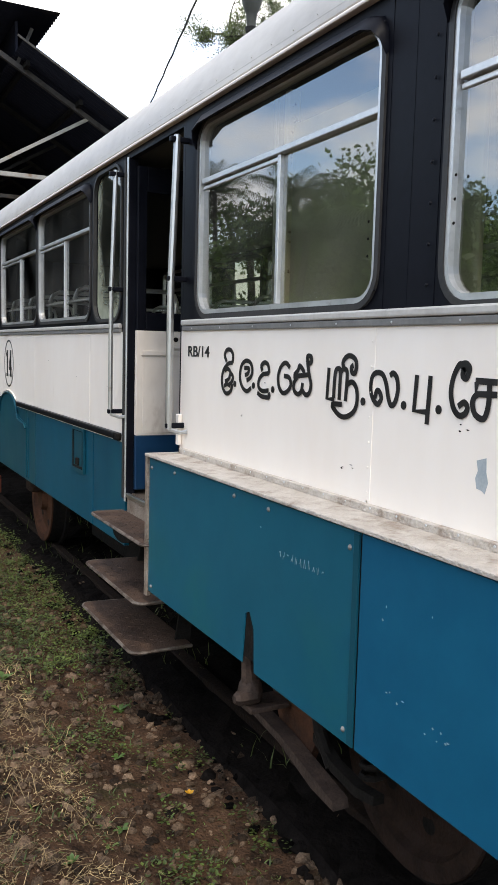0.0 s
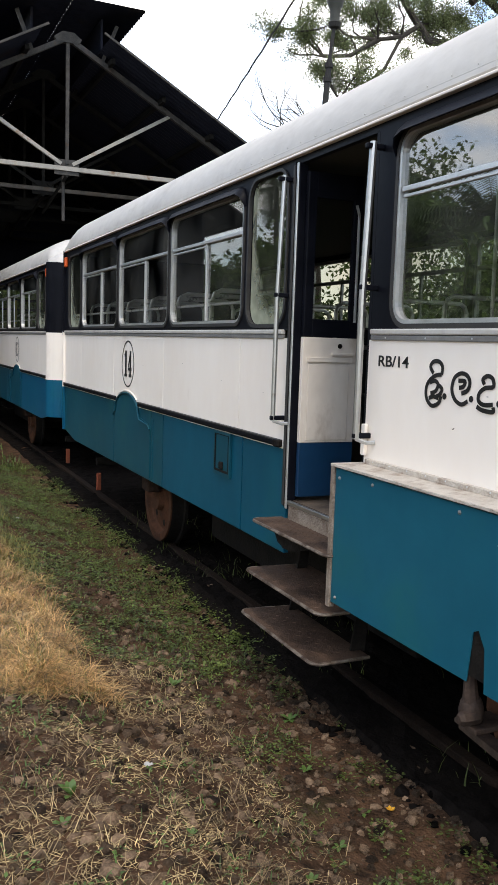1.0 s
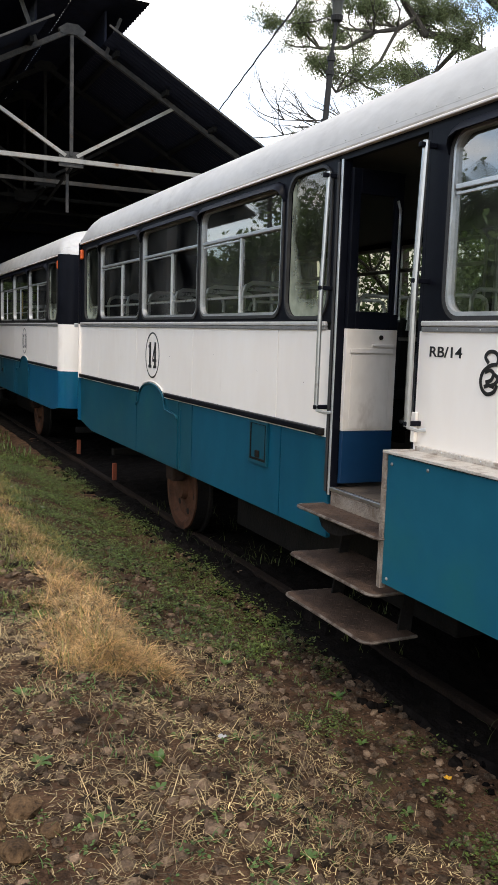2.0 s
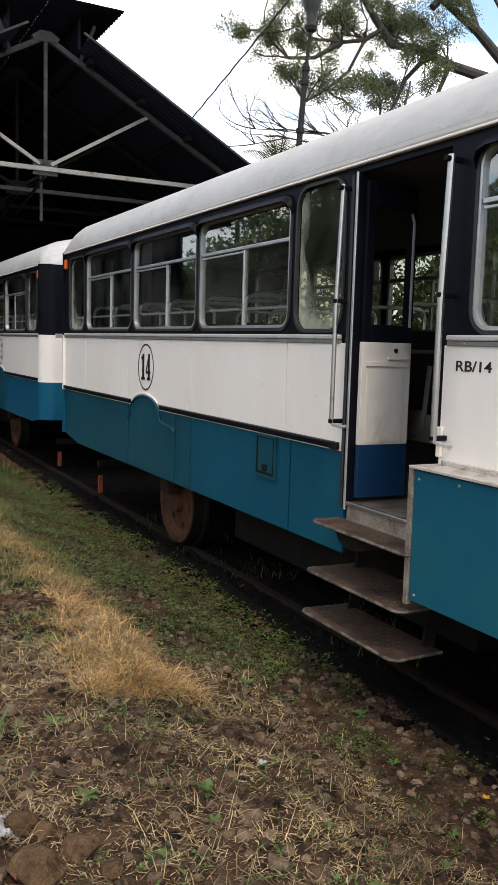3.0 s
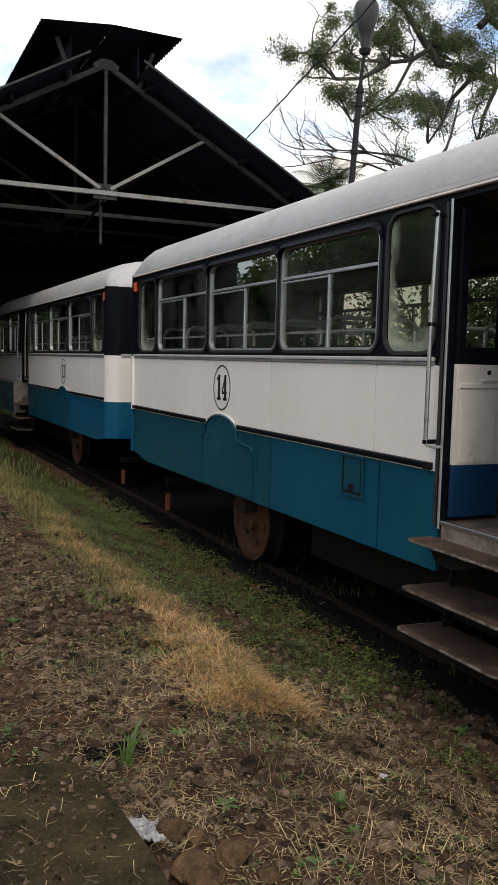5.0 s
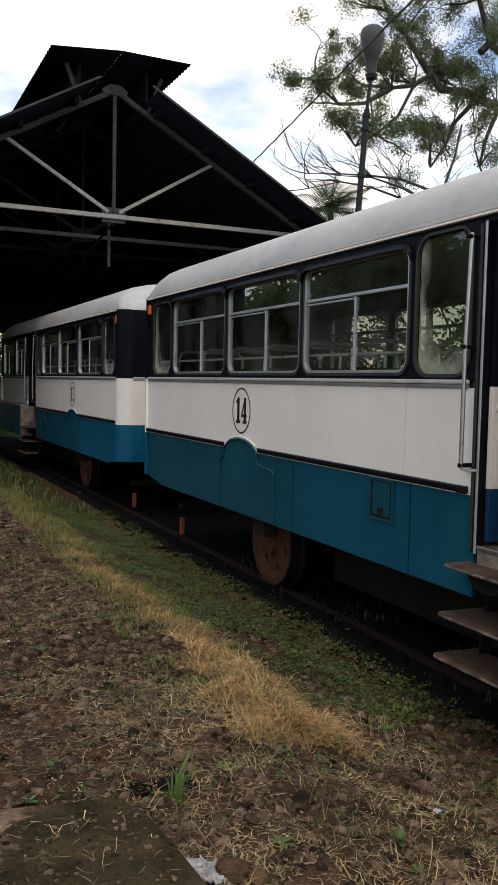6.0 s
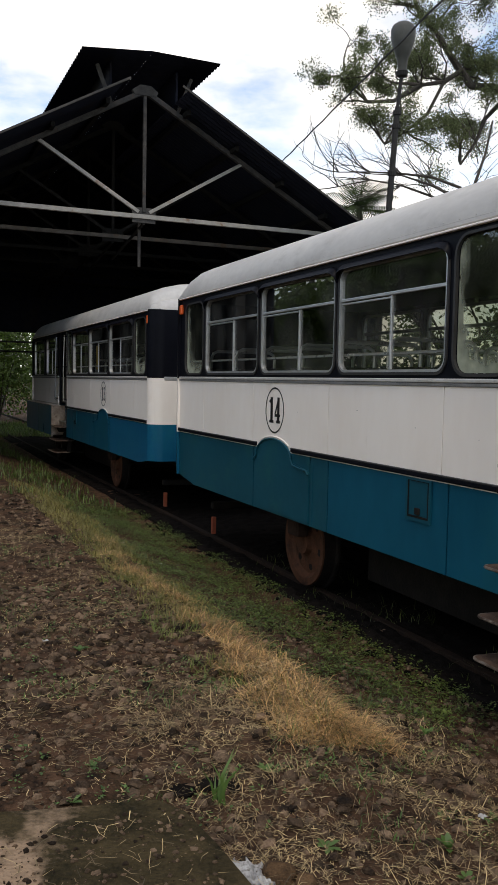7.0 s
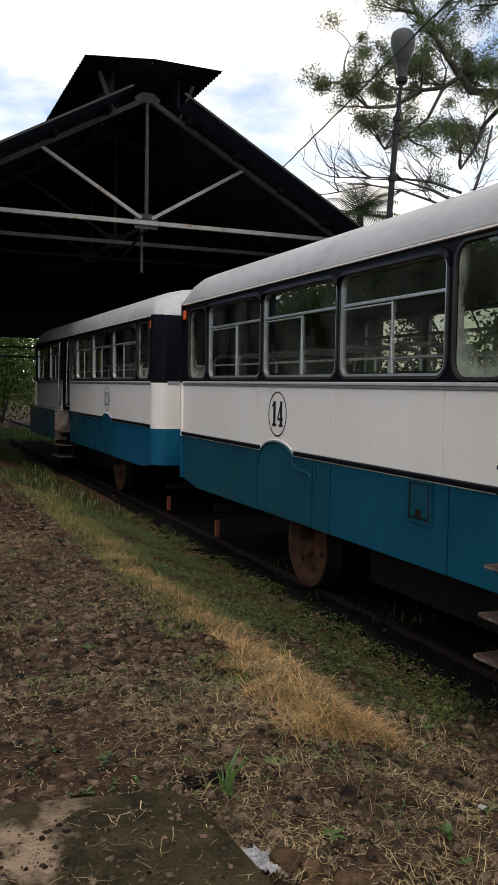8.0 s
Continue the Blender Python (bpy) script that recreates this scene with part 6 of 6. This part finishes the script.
def palm_tree(at, height, label, seed, frond=2.2):
    rnd = random.Random(seed)
    t = thing("palm_tree", at, label, "palm", "palms round the yard")
    base = Vector(at)
    crown = base + Vector((rnd.uniform(-.6, .6), rnd.uniform(-.6, .6), height))
    part("trunk", sweep(bmesh.new(), [base + Vector((0, 0, -0.2)), base.lerp(crown, 0.5) + Vector((0.15, 0, 0)), crown], 0.16, 8, 0.1), BARK, t)
    for k in range(22):
        a, el = 6.283 * k / 22 + rnd.uniform(-.2, .2), rnd.uniform(-0.2, 1.2)
        d = Vector((math.cos(a) * math.cos(el), math.sin(a) * math.cos(el), math.sin(el)))
        sd = Vector((-math.sin(a), math.cos(a), 0))
        vs, fs = [], []
        n = 24
        mid = []
        for i in range(n + 1):
            f = i / n
            mid.append(crown + d * frond * f - Vector((0, 0, frond * 0.45 * f * f)))
        for i in range(1, n):
            for s_ in (-1, 1):
                q = mid[i]
                w = frond * 0.32 * math.sin(math.pi * (0.15 + 0.8 * i / n))
                tip = q + sd * s_ * w + (mid[i + 1] - q) * 1.6 - Vector((0, 0, w * 0.55))
                k_ = len(vs)
                e = (mid[i + 1] - q) * 0.28
                vs += [q - e, q + e, tip]
                fs.append((k_, k_ + 1, k_ + 2))
        for i in range(n):
            k_ = len(vs)
            vs += [mid[i] - sd * 0.015, mid[i] + sd * 0.015, mid[i + 1] + sd * 0.01, mid[i + 1] - sd * 0.01]
            fs.append((k_, k_ + 1, k_ + 2, k_ + 3))
        raw("frond", [tuple(v) for v in vs], fs, PALM, t)
    return t


def bush(at, r, h, label, seed, per=380, leaf=None):
    rnd = random.Random(seed)
    t = thing("bush", at, label, "bush", "bushes round the yard")
    bm, ends = bmesh.new(), []
    for k in range(6):
        a = rnd.uniform(0, 6.283)
        e = Vector(at) + Vector((math.cos(a) * r * 0.6, math.sin(a) * r * 0.6, h * rnd.uniform(0.5, 0.9)))
        sweep(bm, [Vector(at) + Vector((0, 0, -0.1)), (Vector(at) + e) / 2 + Vector((0, 0, 0.2)), e], 0.035, 5, 0.012)
        ends += [e, (Vector(at) + e) / 2 + Vector((0, 0, 0.1)), e + Vector((rnd.uniform(-r, r), rnd.uniform(-r, r), -h * rnd.uniform(0.1, 0.5))) * 0.6]
    part("stems", bm, BARK, t)
    leaf_cloud("leaves", ends, [r * 0.38] * len(ends), per, 0.17 if leaf is None else 0.11, leaf or LEAF_FAR, seed, t)
    return t


# the spreading tree behind the train: its limbs reach out over the roof
big = thing("spreading_tree", (21.0, 21.0, 0.1), "tall feathery tree with crooked dark limbs", "tree")
rnd = random.Random(11)
bm, ends = bmesh.new(), []
sweep(bm, [(21.0, 21.0, -0.1), (20.8, 21.1, 4), (20.3, 21.2, 8), (19.4, 21.5, 10.0)], 0.42, 12, 0.26)
BOUGHS = [[(19.4, 21.5, 10.0), (18.2, 21.9, 10.3), (16.9, 22.3, 10.6), (15.9, 22.7, 11.05), (15.2, 23.0, 11.1), (14.9, 23.1, 11.55), (14.4, 23.3, 11.2), (13.7, 23.5, 11.05), (12.9, 23.8, 11.1)],
         [(15.2, 23.0, 11.1), (14.7, 23.3, 11.9), (14.2, 23.5, 12.7), (13.6, 23.7, 13.4), (13.2, 23.8, 14.4)],
         [(19.4, 21.5, 10.0), (17.6, 21.9, 11.6), (16.4, 22.2, 12.4), (15.8, 22.1, 13.6), (15.3, 22.4, 15.0)],
         [(13.7, 23.5, 11.05), (13.0, 23.9, 10.6), (12.2, 24.1, 10.5), (11.3, 24.3, 11.2)],
         [(14.4, 23.3, 11.2), (13.9, 23.4, 10.2), (13.2, 23.5, 9.6), (12.6, 23.7, 9.2)],
         [(16.2, 22.6, 10.8), (15.6, 22.8, 10.1), (15.3, 22.8, 9.4), (14.9, 23.0, 8.7)],
         [(16.2, 22.4, 12.2), (17.4, 22.2, 13.6), (18.2, 22.0, 14.6)], [(20.3, 21.2, 8.2), (19.0, 21.6, 11.5), (18.0, 22.0, 13.0)], [(17.6, 21.9, 11.6), (16.9, 22.2, 13.4), (16.3, 22.3, 14.8)], [(16.9, 22.3, 10.6), (16.5, 22.4, 9.6), (16.4, 22.5, 8.8)]]
for li, limb in enumerate(BOUGHS):
    sweep(bm, limb, (0.20, 0.12, 0.18, 0.08, 0.06, 0.08, 0.12, 0.15, 0.1, 0.08)[li], 8, 0.035)
    for q in limb[2:]:
        for _ in range(3):
            grow(bm, q, (rnd.uniform(-1, 0.5), rnd.uniform(-0.7, 0.7), rnd.uniform(-0.5, 0.9)), rnd.uniform(0.9, 1.7), 0.035, 2, rnd, ends, 0.45)
part("trunk", bm, BARK, big)
leaf_cloud("crown", [e for i, e in enumerate(ends) if i % 3], [rnd.uniform(0.11, 0.24) for i, e in enumerate(ends) if i % 3], 430, 0.062, LEAF, 21, big, 0.3)
# bare thin tree in front of it
bare = thing("bare_tree", (13.3, 20.5, 0.1), "thin leafless tree with arching twigs", "tree")
bm, ends = bmesh.new(), []
sweep(bm, [(13.3, 20.5, -0.1), (13.2, 20.5, 4), (13.1, 20.5, 7.0)], 0.13, 8, 0.07)
sweep(bm, [(13.1, 20.5, 6.2), (13.5, 20.4, 7.5), (13.8, 20.4, 8.3), (14.0, 20.4, 9.2)], 0.055, 8, 0.025)
for k in range(3):
    arm = [Vector((13.1 - 0.9 * j, 20.5 + 0.1 * j, 6.7 + 0.25 * k + (0.62 - 0.1 * k) * math.sin(0.65 * j) + rnd.uniform(-0.1, 0.1))) for j in range(5 - k % 2)]
    sweep(bm, arm, 0.042, 6, 0.012)
    for q in arm[1:]:
        for _ in range(3):
            grow(bm, q, (-rnd.uniform(0.3, 1.4), rnd.uniform(-0.4, 0.4), rnd.uniform(-0.25, 0.7)), rnd.uniform(0.7, 1.5), 0.016, 2, rnd, ends, 0.34)
for k in range(7):
    grow(bm, (13.2 + 0.1 * k, 20.45, 6.8 + 0.3 * k), (rnd.uniform(-1.0, 1.0), rnd.uniform(-0.3, 0.3), rnd.uniform(0.1, 0.8)), rnd.uniform(0.9, 1.7), 0.018, 2, rnd, ends, 0.34)
part("trunk", bm, BARK, bare)
palm_tree((12.6, 24.6, 0.1), 7.2, "palm with a full crown behind the train", 31, 1.9)

# trees that shade the yard on both sides and close the view
for i, (x, y, h, sp) in enumerate(((10.5, 5.0, 7.0, 1.3), (11.5, 10.5, 7.5, 1.3), (12.5, 0.0, 8.0, 1.3), (13.0, -6.0, 8.0, 1.2), (13.5, 15.5, 6.0, 1.2), (20.0, 30.0, 9.0, 1.2))):
    broad_tree((x, y, 0.1), h * 0.8 if y < 16 else h, sp, "dense broadleaf tree behind the train", 40 + i, None, 60, 0.2, 0.55)
for i in range(13):
    x, y, r, h = 7.7 + 0.4 * (i % 3), -3.5 + 1.5 * i, 1.5, 2.5 + 0.3 * (i % 2)
    bush((x, y, 0.0), r, h, "dense green bush beyond the track", 60 + i, 480, HEDGE)
for i in range(9):
    bush((9.9 + 0.4 * (i % 2), -3.0 + 1.8 * i, 0.0), 1.8, 3.7 + 0.3 * (i % 2), "tall dense green bush behind the hedge", 200 + i, 520, HEDGE)
for i, (x, y, h) in enumerate(((-10.5, 14.0, 4.6), (-13.0, 21.0, 6.2), (-12.0, 30.0, 5.6), (-14.0, 40.0, 6.0), (-15.0, 6.0, 5.5), (-12.0, -4.0, 6.0), (-5.0, 45.0, 6.5), (4.0, 47.0, 10.0), (-9.5, 36.0, 4.6), (-16.0, 26.0, 7.5), (-17.0, 34.0, 8.5))):
    broad_tree((x, y, 0.55), h, 1.2, "leafy broadleaf tree at the edge of the yard", 80 + i, None, 130, 0.26, 0.6)
for i, (x, y, h) in enumerate(((-10.0, 18.0, 4.6), (-11.0, 25.5, 6.4), (-9.5, 22.5, 4.8), (-12.5, 34.0, 8.0), (-11.5, 10.0, 4.2))):
    palm_tree((x, y, 0.55), h, "coconut palm at the edge of the yard", 100 + i, 2.4)
for i, (x, y, r, h) in enumerate(((-8.5, 15.5, 1.6, 2.4), (-9.0, 19.8, 1.7, 2.6), (-9.5, 24.0, 1.8, 2.8), (-10.0, 28.5, 1.8, 3.0), (-8.5, 33.0, 1.8, 3.0), (-5.5, 37.0, 2.0, 3.2), (-1.5, 38.5, 2.0, 3.6), (2.0, 39.5, 2.0, 3.4), (5.5, 39.0, 2.0, 3.4), (9.5, 37.5, 2.0, 3.6), (-8.8, 11.0, 1.6, 2.2), (-3.4, 32.5, 2.2, 4.6), (-0.6, 33.5, 2.3, 5.0), (2.4, 33.8, 2.3, 5.0), (-5.5, 33.5, 2.2, 4.4))):
    bush((x, y, 0.45), r, h, "dense green bush at the edge of the yard", 120 + i)

# ---- rivets, chips and small fittings ----
def rivets(places, r, material, parent, name="rivet"):
    """Domed heads on the flank that share one mesh."""
    bm = lathe(bmesh.new(), [(-r * 0.55, r * 0.35), (-r * 0.4, r * 0.8), (0.0, r)], (0, 0, 0), "x", 8)
    me = None
    for at in places:
        if me is None:
            ob = part(name, bm, material, parent)
            me = ob.data
        else:
            ob = new(name, me)
            ob.parent, ob.matrix_parent_inverse = parent, Matrix.Translation(-BASE[parent])
        ob.location = at


rivets([(near_a - 0.004, YA(u), 2.0 + 0.107 * k) for u in (8.10, 8.34) for k in range(8)], 0.006, BLACK, car_a)
rivets([(near_a - 0.010, YA(6.75 + 0.29 * k), BELT0 + 0.011) for k in range(11)], 0.004, ALU, car_a)
rivets([(near_a - 0.022, YA(6.72 + 0.13 * k), 1.360) for k in range(22)], 0.004, ALU, car_a)
rivets([(near_a - 0.0016, YA(8.10), 1.40 + 0.075 * k) for k in range(7)], 0.0035, WHITE, car_a)
rivets([(near_a - 0.014, YA(0.3 + 0.155 * k), 2.885) for k in range(60)], 0.004, ROOFPAINT, car_a)
rivets([(near_a - 0.005, YA(8.06), 2.10 + 0.05 * k) for k in range(3)] + [(near_a - 0.005, YA(8.44), 2.15 + 0.06 * k) for k in range(3)], 0.0045, DARKSTEEL, car_a)
CHIP = surf("bare_chip", (0.10, 0.22, 0.27), (0.24, 0.34, 0.38), 30, 0.7)
g = random.Random(9)
for y, z, n in ((2.02, 1.16, 1), (1.98, 0.93, 4), (1.80, 0.90, 6), (2.02, 1.13, 1), (1.86, 1.2, 1), (2.78, 1.24, 1)):
    for _ in range(n):
        yy, zz, a, b = y + g.uniform(-0.05, 0.05), z + g.uniform(-0.018, 0.018), g.uniform(0.002, 0.007), g.uniform(0.0015, 0.004)
        part("paint_chip", prism(bmesh.new(), [(yy - a, zz), (yy, zz - b), (yy + a * 0.8, zz + b * 0.3), (yy, zz + b)], near_a - 0.1508, near_a - 0.1498), CHIP, car_a)
for y, z, n in ((2.48, 1.46, 2), (2.44, 1.46, 2), (1.93, 1.63, 3), (2.33, 1.59, 1), (3.2, 1.57, 2), (5.6, 1.62, 1), (6.35, 1.7, 1), (7.3, 1.66, 1), (4.95, 1.58, 1), (3.0, 1.7, 1)):
    for _ in range(n):
        yy, zz, a, b = y + g.uniform(-0.02, 0.02), z + g.uniform(-0.01, 0.01), g.uniform(0.003, 0.009), g.uniform(0.001, 0.003)
        part("paint_scratch", prism(bmesh.new(), [(yy - a, zz), (yy, zz - b), (yy + a, zz + b * 0.3), (yy, zz + b)], near_a - 0.0008, near_a + 0.0002), DARKSTEEL, car_a)
part("notice_card", boxed(near_b + 0.10, near_b + 0.106, YB(3.42), YB(3.68), 2.06, 2.47, 0.002), YELLOWPAINT, car_b, "yellow notice card inside the car")

# faint scratched scrawl on the locker
bm = bmesh.new()
g = random.Random(12)
for k in range(11):
    yy = 2.60 - 0.026 * k
    ribbon(bm, [(yy - 0.004 * i, 1.168 + g.uniform(-0.016, 0.016)) for i in range(4)], 0.0011, near_a - 0.1502)
part("scrawl", bm, CHIP, car_a, "faint pale scrawl scratched in the paint")
# board and post inside the cab, close behind the glass
CABY = 2.99
board = part("cab_board", boxed(near_a + 0.075, near_a + 0.09, CABY - 1.0, CABY, 1.60, 2.62, 0.004), OLIVE, car_a, "olive-painted board behind the cab window")
part("board_post", boxed(near_a + 0.055, near_a + 0.10, CABY - 0.002, CABY + 0.036, 1.60, 2.74, 0.005), CREAM, board, "chipped cream post")
part("cab_rod", swept([(near_a + 0.08, CABY + 0.12, 1.6), (near_a + 0.08, CABY + 0.14, 2.74)], 0.008, 6), TUBE, car_a)
